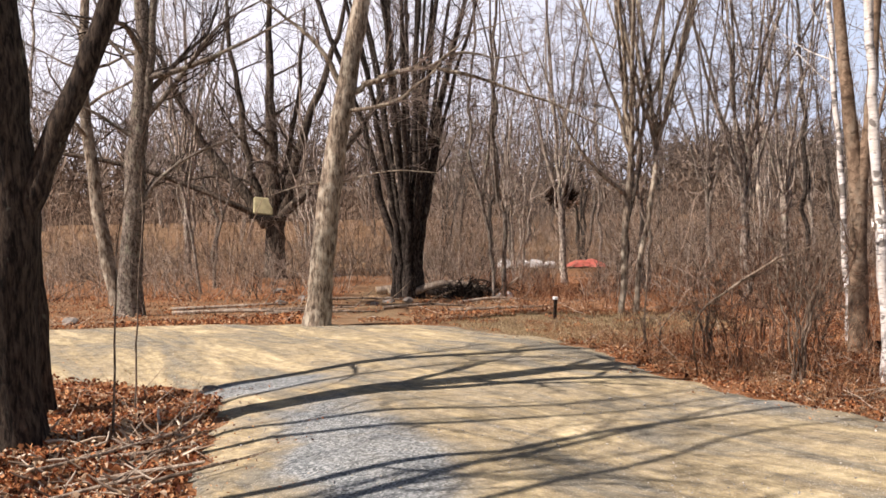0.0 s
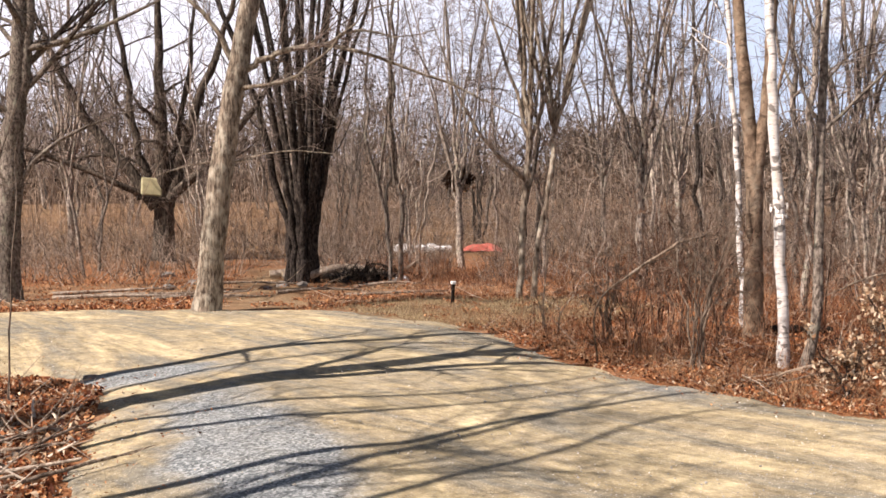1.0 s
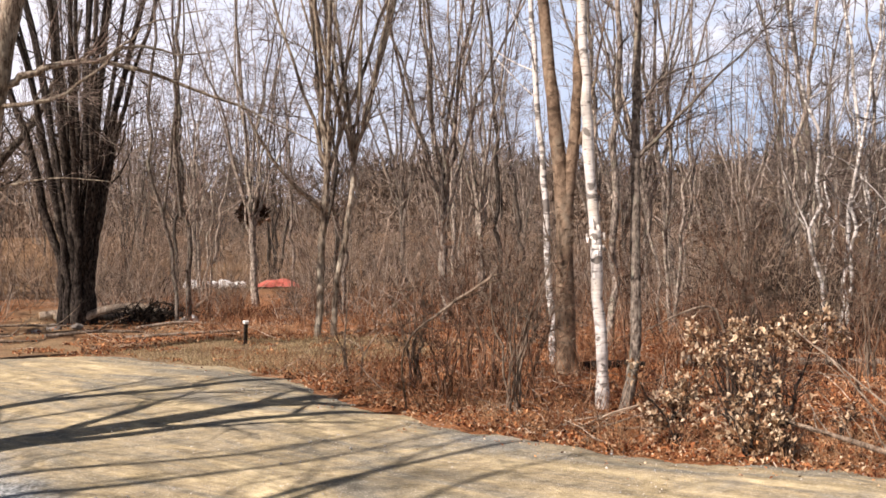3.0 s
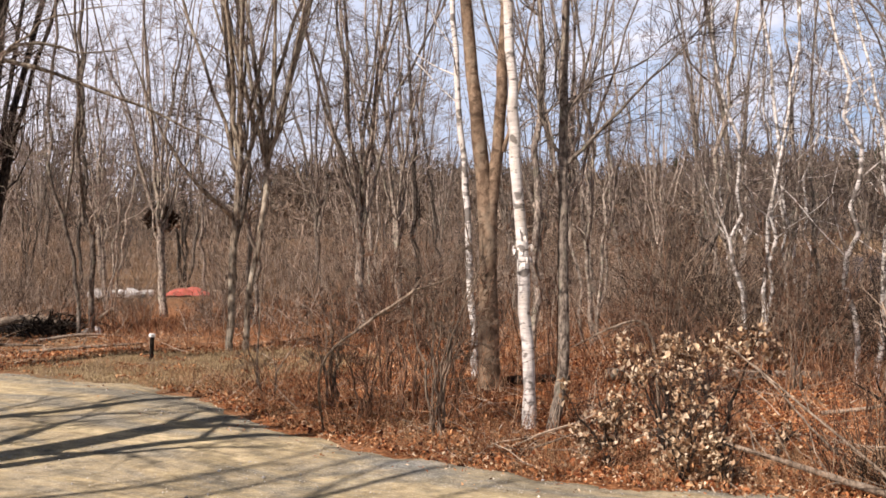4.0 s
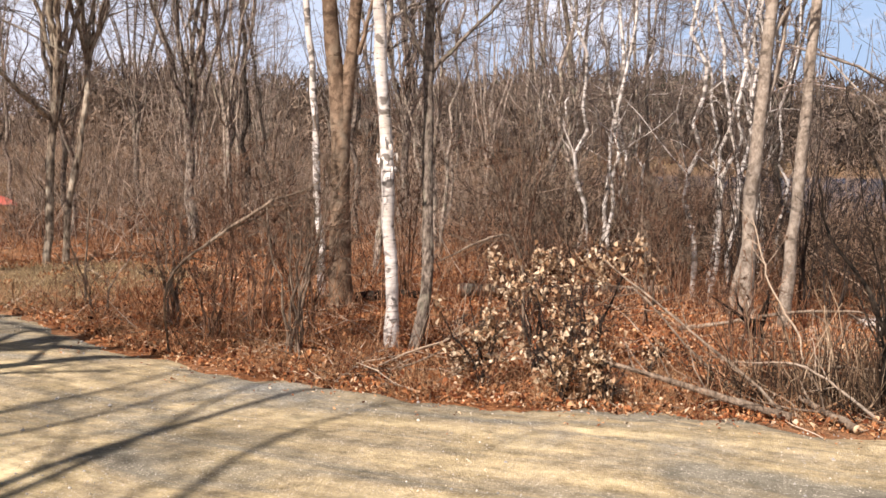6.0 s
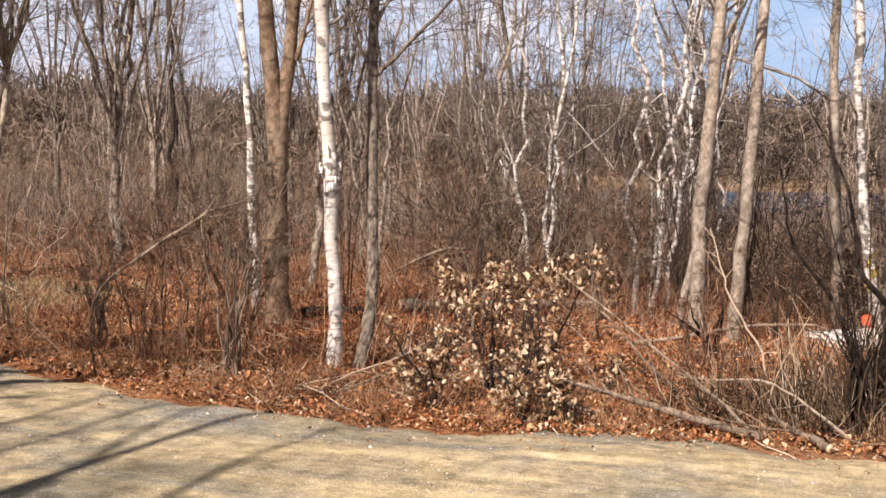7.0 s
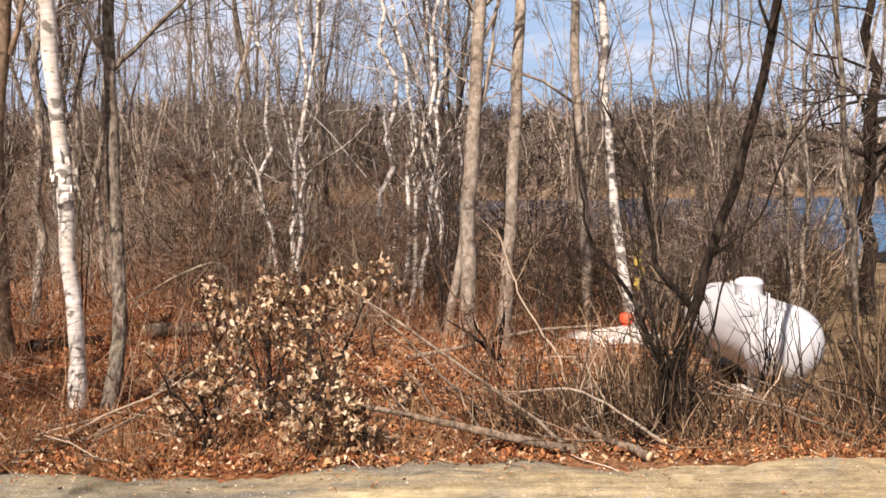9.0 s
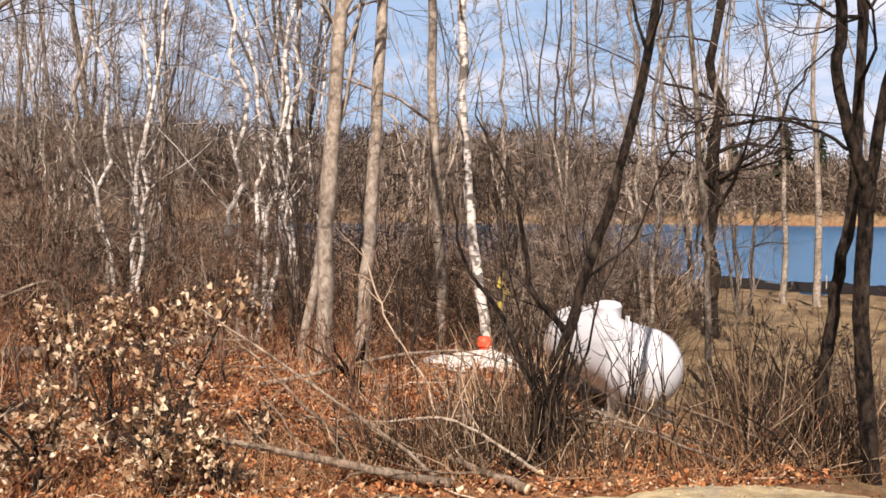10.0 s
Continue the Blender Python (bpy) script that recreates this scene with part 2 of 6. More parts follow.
YELLOW_TAPE = plain("yellow_tape", (0.46, 0.35, 0.07), 0.5, 0.4)
NEST_LEAF = islands("nest_leaves", ((0.0, (0.012, 0.008, 0.006)), (1.0, (0.06, 0.035, 0.022))), 0.95, 0.1)
BOX_GREEN = plain("weathered_green_board", (0.56, 0.51, 0.29), 0.8, 0.2, 0.0, (0.7, 1.1), 9.0)

# forest floor: leaf mould, with dry lawn where the mask says so
GROUND, nt, b = material("forest_floor", 0.95, 0.1)
v = coords(nt)
fine, broad = noise_of(nt, v, 22.0, 8.0, 0.7), noise_of(nt, v, 0.9, 5.0, 0.6)
litter = ramp_of(nt, fine, (0.32, (0.03, 0.014, 0.008)), (0.47, (0.25, 0.098, 0.040)), (0.60, (0.46, 0.225, 0.10)), (0.76, (0.64, 0.45, 0.28)))
litter = blend(nt, ramp_of(nt, broad, (0.42, grey(0)), (0.62, grey(0.7))), litter, (0.33, 0.20, 0.115))
litter = blend(nt, ramp_of(nt, noise_of(nt, v, 3.7, 6.0, 0.7), (0.33, grey(0.7)), (0.44, grey(0))), litter, (0.085, 0.05, 0.03))
lawn = ramp_of(nt, noise_of(nt, v, 30.0, 7.0, 0.7), (0.3, (0.085, 0.055, 0.032)), (0.50, (0.27, 0.195, 0.11)), (0.72, (0.46, 0.36, 0.215)))
lawn = blend(nt, ramp_of(nt, noise_of(nt, coords(nt, (0.35, 1, 1)), 1.5, 6.0, 0.65), (0.42, grey(0.8)), (0.58, grey(0))), lawn, (0.11, 0.07, 0.04))
mask = nt.nodes.new("ShaderNodeAttribute")
mask.attribute_name = "lawn"
nt.links.new(blend(nt, mask.outputs["Fac"], litter, lawn), b.inputs["Base Color"])
bump(nt, b, fine, 0.9, 0.05)

# sandy gravel road with bluish stone showing through
ROAD, nt, b = material("sand_and_gravel", 0.93, 0.15)
v = coords(nt)
grit, patchy = noise_of(nt, v, 60.0, 6.0, 0.75), noise_of(nt, coords(nt, (0.45, 1, 1)), 0.55, 6.0, 0.62, 0.6)
stones = cells_of(nt, v, 55.0)
sand = ramp_of(nt, grit, (0.28, (0.21, 0.163, 0.093)), (0.5, (0.40, 0.32, 0.18)), (0.74, (0.59, 0.49, 0.295)))
sand = blend(nt, ramp_of(nt, noise_of(nt, v, 2.2, 5.0, 0.6), (0.4, grey(0)), (0.7, grey(0.5))), sand, (0.40, 0.335, 0.235))
gravel = ramp_of(nt, cells_of(nt, v, 55.0, "F1", "Color"), (0.15, (0.08, 0.095, 0.10)), (0.5, (0.195, 0.22, 0.225)), (0.9, (0.46, 0.48, 0.475)))
turn_map, run_map = nt.nodes.new("ShaderNodeMapping"), nt.nodes.new("ShaderNodeMapping")
turn_map.inputs["Rotation"].default_value[2] = radians(62)
run_map.inputs["Scale"].default_value = (0.30, 1.2, 1.0)
nt.links.new(v, turn_map.inputs["Vector"])
nt.links.new(turn_map.outputs[0], run_map.inputs["Vector"])
ruts = noise_of(nt, run_map.outputs[0], 1.5, 7.0, 0.68, 0.9)
sand = blend(nt, ramp_of(nt, ruts, (0.39, grey(0.9)), (0.54, grey(0))), sand, (0.205, 0.195, 0.155))
sand = blend(nt, ramp_of(nt, ruts, (0.54, grey(0)), (0.66, grey(0.8))), sand, (0.66, 0.55, 0.33))
specks = cells_of(nt, v, 130.0, "F1", "Color")
sand = blend(nt, ramp_of(nt, specks, (0.80, grey(0)), (0.86, grey(0.6))), sand, (0.66, 0.60, 0.50))
sand = blend(nt, 1.0, sand, ramp_of(nt, noise_of(nt, v, 8.0, 6.0, 0.72), (0.34, grey(0.60)), (0.52, grey(0.97)), (0.68, grey(1.2))), "MULTIPLY")
sand = blend(nt, 1.0, sand, ramp_of(nt, noise_of(nt, run_map.outputs[0], 7.0, 5.0, 0.75, 0.5), (0.36, grey(0.74)), (0.50, grey(1.0)), (0.66, grey(1.12))), "MULTIPLY")
wear = nt.nodes.new("ShaderNodeAttribute")
wear.attribute_name = "stony"
sum_ = nt.nodes.new("ShaderNodeMath")
sum_.operation = "ADD"
nt.links.new(patchy, sum_.inputs[0])
nt.links.new(wear.outputs["Fac"], sum_.inputs[1])
amount = ramp_of(nt, sum_.outputs[0], (0.50, grey(0)), (0.70, grey(0.9)))
nt.links.new(blend(nt, amount, sand, gravel), b.inputs["Base Color"])
bump(nt, b, blend(nt, 0.3, grit, stones), 0.6, 0.018)

WATER, nt, b = material("lake_water", 0.25, 0.25)
b.inputs["Base Color"].default_value = (0.010, 0.105, 0.23, 1)
bump(nt, b, noise_of(nt, coords(nt, (0.5, 1.0, 1)), 1.6, 5.0, 0.6), 0.55, 0.25)


# ---- mesh building ----
def mesh_of(name, verts, faces, mat, smooth=True, attrs=None):
    verts = np.asarray(verts, np.float32).reshape(-1, 3)
    faces = np.asarray(faces, np.int32)
    me = bpy.data.meshes.new(name)
    k = faces.shape[1]
    me.vertices.add(len(verts))
    me.vertices.foreach_set("co", verts.ravel())
    me.loops.add(faces.size)
    me.loops.foreach_set("vertex_index", faces.ravel())
    me.polygons.add(len(faces))
    me.polygons.foreach_set("loop_start", np.arange(0, faces.size, k, dtype=np.int32))
    me.polygons.foreach_set("use_smooth", np.full(len(faces), smooth))
    me.update(calc_edges=True)
    me.validate()
    for key, values in (attrs or {}).items():
        a = me.attributes.new(key, "FLOAT", "POINT")
        a.data.foreach_set("value", np.asarray(values, np.float32))
    me.materials.append(mat)
    return me


def tubes(P, R, sides):
    """Verts and quads of many tapered tubes: P is (count, points, 3), R (count, points)."""
    P, R = np.asarray(P, float), np.asarray(R, float)
    B, n = R.shape
    T = np.gradient(P, axis=1)
    T /= np.linalg.norm(T, axis=2, keepdims=True) + 1e-9
    mean = P[:, -1] - P[:, 0]
    ref = np.where((np.abs(mean[:, 2]) > 0.8 * np.linalg.norm(mean, axis=1))[:, None], (1.0, 0.0, 0.0), (0.0, 0.0, 1.0))[:, None]
    U = np.cross(T, ref)
    U /= np.linalg.norm(U, axis=2, keepdims=True) + 1e-9
    W = np.cross(T, U)
    a = np.arange(sides) * 2 * np.pi / sides
    ring = U[:, :, None] * np.cos(a)[:, None] + W[:, :, None] * np.sin(a)[:, None]
    V = P[:, :, None] + ring * R[:, :, None, None]
    i = np.arange(B * n * sides).reshape(B, n, sides)
    nxt = np.roll(i, -1, axis=2)
    F = np.stack([i[:, :-1], nxt[:, :-1], nxt[:, 1:], i[:, 1:]], -1).reshape(-1, 4)
    return V.reshape(-1, 3), F


def gather(pieces):
    vs, fs, at = [], [], 0
    for v_, f_ in pieces:
        vs.append(v_)
        fs.append(f_ + at)
        at += len(v_)
    return np.concatenate(vs), np.concatenate(fs)


def part(name, data, mat, parent, label=""):
    """Links verts and faces, or a bmesh, as one mesh under a thing or a part."""
    if isinstance(data, bmesh.types.BMesh):
        me = bpy.data.meshes.new(name)
        data.to_mesh(me)
        data.free()
        me.materials.append(mat)
    else:
        me = mesh_of(name, *data, mat)
    ob = new(name, me)
    ob.parent = parent
    return tagged(ob, label)


def root(name, at, label, category, group="", turn=0.0):
    ob = new(name)
    ob.empty_display_size = 0.2
    ob.matrix_basis = pose(*at, 0, 0, turn)
    return tagged(ob, label, category, group)


def smooth(a, b, x):
    t = np.clip((np.asarray(x, float) - a) / (b - a), 0, 1)
    return t * t * (3 - 2 * t)


# ---- the lie of the land ----
ROAD_EDGE = np.array([(8.5, -3.5), (6.0, -0.2), (5.0, 0.55), (4.62, 1.2), (4.24, 1.78), (3.74, 2.6), (3.12, 3.38), (2.42, 4.2), (2.0, 5.15), (1.5, 7.0), (1.3, 9.5),
                      (0.4, 11.5), (-0.2, 12.7), (-2.1, 13.3), (-3.6, 13.9), (-6.5, 14.0), (-12, 15.2), (-24, 16.5),
                      (-24, 11.0), (-12, 9.6), (-6.5, 9.2), (-4.6, 8.7), (-3.75, 8.2), (-3.1, 7.2), (-3.0, 5.0), (-2.95, 3.0), (-3.3, 0.0), (-4, -4), (-5, -14), (4, -16), (9, -8)])


def road_depth(x, y):
    """How far inside the road's edge a place lies; negative outside."""
    p = np.stack([x, y], -1)
    a, b = ROAD_EDGE, np.roll(ROAD_EDGE, -1, axis=0)
    best, inside = np.full(x.shape, 1e9), np.zeros(x.shape, bool)
    for (ax, ay), (bx, by) in zip(a, b):
        e = np.array([bx - ax, by - ay])
        t = np.clip(((p - (ax, ay)) @ e) / (e @ e), 0, 1)
        best = np.minimum(best, np.hypot(x - ax - t * e[0], y - ay - t * e[1]))
        cross = (ay > y) != (by > y)
        inside ^= cross & (x < (bx - ax) * (y - ay) / (by - ay + 1e-12) + ax)
    return np.where(inside, best, -best)


def ripple(x, y, s):
    return np.sin(x * 1.7 * s + 0.6 * np.sin(y * 1.3 * s)) * np.sin(y * 1.9 * s + 0.8 * np.sin(x * 1.1 * s + 1.0))


def land(x, y):
    """Height of the ground."""
    x, y = np.asarray(x, float), np.asarray(y, float)
    u = 0.93 * x - 0.35 * y
    z = -0.50 * smooth(4.2, 6.8, u) - 1.17 * smooth(6.5, 37.5, u) - 1.6 * smooth(35.5, 44, u)
    far = np.hypot(x, y)
    z = z + 5.5 * smooth(148, 210, far) + 1.8 * smooth(20, 70, y - 0.5 * x) + 3.2 * smooth(150, 156, far) * smooth(35, 60, u)
    off = -road_depth(x, y)
    z = z + (0.035 * ripple(x, y, 1.0) + 0.02 * ripple(x, y, 3.1)) * smooth(-0.1, 1.2, off)
    z = z + 0.19 * smooth(1.7, 0.6, np.hypot(x - 9.2, y - 4.8))
    z = z - 0.13 * smooth(-1.3, -3.2, x) * smooth(10.5, 8.0, y) - 0.12 * smooth(-2.8, -4.2, x) * smooth(9.5, 7.5, y)
    return z


def axis(mid, count, core, reach):
    a = math.asinh(reach / core)
    return mid + core * np.sinh(np.linspace(-a, a, count))


gx, gy = np.meshgrid(axis(2.0, 220, 3.4, 900.0), axis(6.0, 220, 3.4, 900.0), indexing="ij")
gz = land(gx, gy)
ids = np.arange(gx.size).reshape(gx.shape)
quads = np.stack([ids[:-1, :-1], ids[1:, :-1], ids[1:, 1:], ids[:-1, 1:]], -1).reshape(-1, 4)
lawn_u = 0.93 * gx - 0.35 * gy
lawn_mask = smooth(5.8, 7.8, lawn_u + 0.4 * ripple(gx, gy, 0.9)) * smooth(4.5, 1.5, gy - 0.2 * gx) * smooth(39, 34, lawn_u)
lawn_mask = np.maximum(lawn_mask, 0.95 * smooth(2.5, 1.5, np.hypot((gx - 1.7) / 1.25, gy - 11.9) + 0.4 * ripple(gx, gy, 1.5)))
lawn_mask = np.maximum(lawn_mask, 0.8 * smooth(1.0, 0.4, np.abs(gx + 1.35 - 0.06 * (gy - 14)) + 0.3 * ripple(gx, gy, 1.2)) * smooth(13, 14, gy) * smooth(25, 21, gy))
lawn_mask = np.maximum(lawn_mask, 0.55 * smooth(3.0, 1.6, gx + 0.6 * ripple(gx, gy, 0.7)) * smooth(12.5, 13.5, gy) * smooth(20.5, 18.5, gy))
lawn_mask = np.maximum(lawn_mask, 0.8 * smooth(4.0, 4.8, lawn_u + 0.5 * ripple(gx, gy, 1.6)) * smooth(3.0, 2.3, gy) * (gy > -3))
lawn_mask = np.maximum(lawn_mask, 0.65 * smooth(24, 30, gy))
lawn_mask = np.maximum(lawn_mask, smooth(36, 40, np.hypot(gx, gy) - 115))
ground = new("ground", mesh_of("ground", np.stack([gx, gy, gz], -1), quads, GROUND, attrs={"lawn": lawn_mask.ravel()}))
tagged(ground, "forest floor of brown leaf mould and dry grass", "ground", kind="structure")

# road: a crowned sheet of sand whose edges run out under the leaves
rx, ry = np.meshgrid(np.arange(-24, 9, 0.14), np.arange(-16, 17, 0.14), indexing="ij")
deep = road_depth(rx, ry) + 0.16 * ripple(rx, ry, 1.3) + 0.08 * ripple(rx, ry, 4.0)
rz = land(rx, ry) + 0.035 * smooth(0.0, 0.35, deep) - 0.06 * smooth(0.05, -0.15, deep) + 0.012 * ripple(rx, ry, 1.1) * smooth(0, 1, deep)
keep = deep > -0.2
ids = np.arange(rx.size).reshape(rx.shape)
quads = np.stack([ids[:-1, :-1], ids[1:, :-1], ids[1:, 1:], ids[:-1, 1:]], -1).reshape(-1, 4)
quads = quads[keep.ravel()[quads].all(1)]
stony = 0.34 * smooth(1.5, 0.4, np.hypot((rx + 1.75 + 0.1 * (ry - 4)) / 0.55, (ry - 4.0) / 2.6)) + 0.30 * smooth(1.4, 0.3, np.hypot((rx + 2.9) / 0.9, (ry - 7.7) / 0.6))
stony += 0.11 * smooth(0.9, 0.2, np.abs(road_depth(rx, ry) - 0.55)) * smooth(7, 4, ry) * smooth(0.0, 1.0, rx) * smooth(4.2, 3.2, rx) - 0.06 - 0.2 * smooth(8.5, 10.5, ry)
used, quads = np.unique(quads, return_inverse=True)
road = new("road", mesh_of("road", np.stack([rx, ry, rz], -1).reshape(-1, 3)[used], quads.reshape(-1, 4), ROAD, attrs={"stony": stony.ravel()[used]}))
tagged(road, "sandy tan gravel road with grey stone patches", "road", kind="structure")

lake_v = [(20, -260, -1.6), (420, -260, -1.6), (420, 200, -1.6), (20, 200, -1.6)]
lake = new("water", mesh_of("water", lake_v, [(0, 1, 2, 3)], WATER))
tagged(lake, "blue rippled lake behind the trees", "lake", kind="structure")


# ---- trees ----
UP = Vector((0, 0, 1))


def sideways(rng, d):
    a = Vector((rng.gauss(0, 1), rng.gauss(0, 1), rng.gauss(0, 1)))
    a -= d * a.dot(d)
    return a.normalized()


def limb(rng, out, p, d, length, r, level, last, kids=5, up=0.10, wob=0.34, spread=(0.45, 0.95), thin=0.55, first=0.2):
    """Grows a branch with its side branches into out[level]."""
    n = (8, 6, 4, 2, 2)[level]
    pts, dirs, d = [p], [d], d.normalized()
    for _ in range(n - 1):
        d = (d + sideways(rng, d) * wob * rng.random() * 1.6 + UP * up).normalized()
        p = p + d * (length / (n - 1))
        pts.append(p)
        dirs.append(d)
    out[level].append((pts, [max(r * (1 - 0.86 * i / (n - 1)), 0.0013) for i in range(n)]))
    if level < last:
        for _ in range(kids + rng.randint(-1, 1) + (3 if level == 2 else 0)):
            s = first + (0.97 - first) * rng.random()
            i = min(int(s * (n - 1)), n - 2)
            q = pts[i].lerp(pts[i + 1], s * (n - 1) - i)
            c = (dirs[i + 1] + sideways(rng, dirs[i + 1]) * rng.uniform(*spread)).normalized()
            limb(rng, out, q, c, length * rng.uniform(0.34, 0.62) * (1.15 - 0.5 * s), max(r * (1 - 0.8 * s) * thin, 0.0018), level + 1, last, max(kids - 1, 3), up * 0.8, wob, spread, thin, 0.15)
    return pts


def bend(rng, knots, wob=0.02, per=4):
    """A wavering line through a few knots."""
    ks = [Vector(k) for k in knots]
    ks = [ks[0] * 2 - ks[1]] + ks + [ks[-1] * 2 - ks[-2]]
    pts = []
    for a, b, c, d in zip(ks, ks[1:], ks[2:], ks[3:]):
        for i in range(per):
            t = i / per
            q = ((b * 2) + (c - a) * t + (a * 2 - b * 5 + c * 4 - d) * t * t + (b * 3 - a - c * 3 + d) * t ** 3) * 0.5
            pts.append(q + Vector((rng.uniform(-wob, wob), rng.uniform(-wob, wob), 0)) * (1 if pts else 0))
    pts.append(ks[-2])
    return pts


def stem(rng, out, knots, r0, r1, tall, wob=0.02, flare=1.35, limbs=8, low=2.0, reach=2.4, last=3, kids=5, up=0.10, spread=(0.5, 1.0), knotty=0.05, bias=1.15):
    """A trunk through its knots, carried on upward to its full height, with limbs above a given height."""
    pts = bend(rng, knots, wob)
    d = (pts[-1] - pts[-3]).normalized()
    while pts[-1].z < tall:
        d = (d + sideways(rng, d) * 0.16 + UP * 0.10).normalized()
        pts.append(pts[-1] + d * min(0.7, 0.12 * tall))
    base = pts[0].z
    rad = []
    for q in pts:
        h = (q.z - base) / max(tall - base, 0.1)
        fl = (flare - 1) * math.exp(-(q.z - base) / 0.22)
        rad.append((r0 + (r1 - r0) * min(h, 1.0) ** 0.9) * (1 + fl) * rng.uniform(1 - knotty, 1 + knotty))
    out[0].append((pts, rad))
    for _ in range(limbs):
        z = low + (tall - low) * rng.random() ** bias
        i = min(max(next((k for k, q in enumerate(pts) if q.z > z), len(pts) - 1), 1), len(pts) - 1)
        a = rng.uniform(0, 6.283)
        c = Vector((math.cos(a), math.sin(a), rng.uniform(0.15, 1.1))).normalized()
        limb(rng, out, pts[i], c, reach * rng.uniform(0.6, 1.2) * (1.15 - 0.6 * z / tall), rad[i] * rng.uniform(0.25, 0.45), 1, last, kids, up, 0.34, spread)
    return pts, rad


def built(branches, sides):
    """Tubes for branches grouped by their number of points."""
    groups = {}
    for pts, rad in branches:
        groups.setdefault(len(pts), []).append((pts, rad))
    return gather([tubes([[tuple(q) for q in pts] for pts, _ in g], [rad for _, rad in g], sides) for g in groups.values()])


def tree(name, at, out, label, category, bark_mat, twig_mat, group="", sides=10, turn=0.0):
    """A tree out of grown branches: the trunk and a crown of limbs and twigs. Branches are relative to its foot."""
    x, y = at[:2]
    top = root(name, (x, y, float(land(np.array(x), np.array(y))) - 0.05), label, category, group, turn)
    part("trunk", built(out[0], sides), bark_mat, top)
    for k in (2, 3, 4):
        out[k] = [(pts, [max(q, 0.0026) for q in rad]) for pts, rad in out[k]]
    boughs = [built(out[k], s) for k, s in ((1, 5), (2, 3), (3, 3), (4, 3)) if out[k]]
    if boughs:
        crown = part("crown", gather(boughs), bark_mat, top)
        crown.data.materials.append(twig_mat)
        thick = len(boughs[0][1]) if out[1] else 0
        crown.data.polygons.foreach_set("material_index", (np.arange(len(crown.data.polygons)) >= thick).astype(np.int32))
    return top


def levels():
    return [[], [], [], [], []]


def rel(at, *pts):
    """Points of the world as seen from a tree's foot."""
    return [(px - at[0], py - at[1], pz) for px, py, pz in pts]


def farther(k, *pts, lean=0.0, lift=0.0):
    """Points drawn out from the walk's middle by a factor, more so with height where they lean away."""
    out = []
    for px, py, pz in pts:
        f = k + lean * max(pz, 0.0)
        z = pz if pz <= 0 else pz + lift * pz + (pz - 1.55) * (f - 1) * min(1.0, pz)
        out.append((-1.3 + (px + 1.3) * f, -1.2 + (py + 1.2) * f, z))
    return out


def reach_out(rng, out, knots, r0, r1=0.01, last=3, kids=5, up=0.06, side=0.55, wob=0.015):
    """A limb along given knots, with twigs."""
    pts = bend(rng, knots, wob)
    n = len(pts)
    out[1].append((pts, [r0 + (r1 - r0) * (i / (n - 1)) ** 0.8 for i in range(n)]))
    for _ in range(kids * 2):
        i = rng.randint(max(1, n // 6), n - 1)
        d = (pts[i] - pts[i - 1]).normalized()
        c = (d + sideways(rng, d) * rng.uniform(0.4, 0.4 + side)).normalized()
        limb(rng, out, pts[i], c, rng.uniform(0.35, 0.75) * (pts[-1] - pts[0]).length * 0.6, max(r0 * 0.35 * (1 - i / n), 0.004), 2, last, kids, up)


# forked dark tree beside the leaf bank
rng = random.Random(11)
A = (-4.75, 5.72)
o = levels()
stem(rng, o, rel(A, (-4.75, 5.72, -0.1), (-4.72, 5.71, 1.0), (-4.68, 5.70, 2.0), (-4.72, 5.7, 3.6), (-4.9, 5.7, 5.2)), 0.31, 0.07, 11.5, 0.02, 1.3, 14, 3.6, 3.4)
stem(rng, o, rel(A, (-4.62, 5.66, 1.75), (-4.35, 5.64, 2.45), (-4.02, 5.63, 3.2), (-3.66, 5.6, 4.1), (-3.4, 5.4, 5.0), (-3.35, 4.95, 6.2)), 0.118, 0.04, 10.0, 0.015, 1.0, 10, 4.2, 2.8)
tree("oak_tree", A, o, "large dark furrowed forked tree on the leaf bank", "tree", BARK_OAK, TWIG_DARK, sides=14)
A2 = (-4.98, 7.46)
o = levels()
stem(rng, o, rel(A2, (-4.98, 7.46, -0.1), (-5.0, 7.46, 1.1), (-5.06, 7.46, 2.6), (-5.2, 7.5, 4.5)), 0.17, 0.05, 10.5, 0.02, 1.5, 12, 3.4, 2.8)
tree("oak_tree", A2, o, "dark furrowed tree behind the forked one", "tree", BARK_OAK, TWIG_DARK, sides=12)

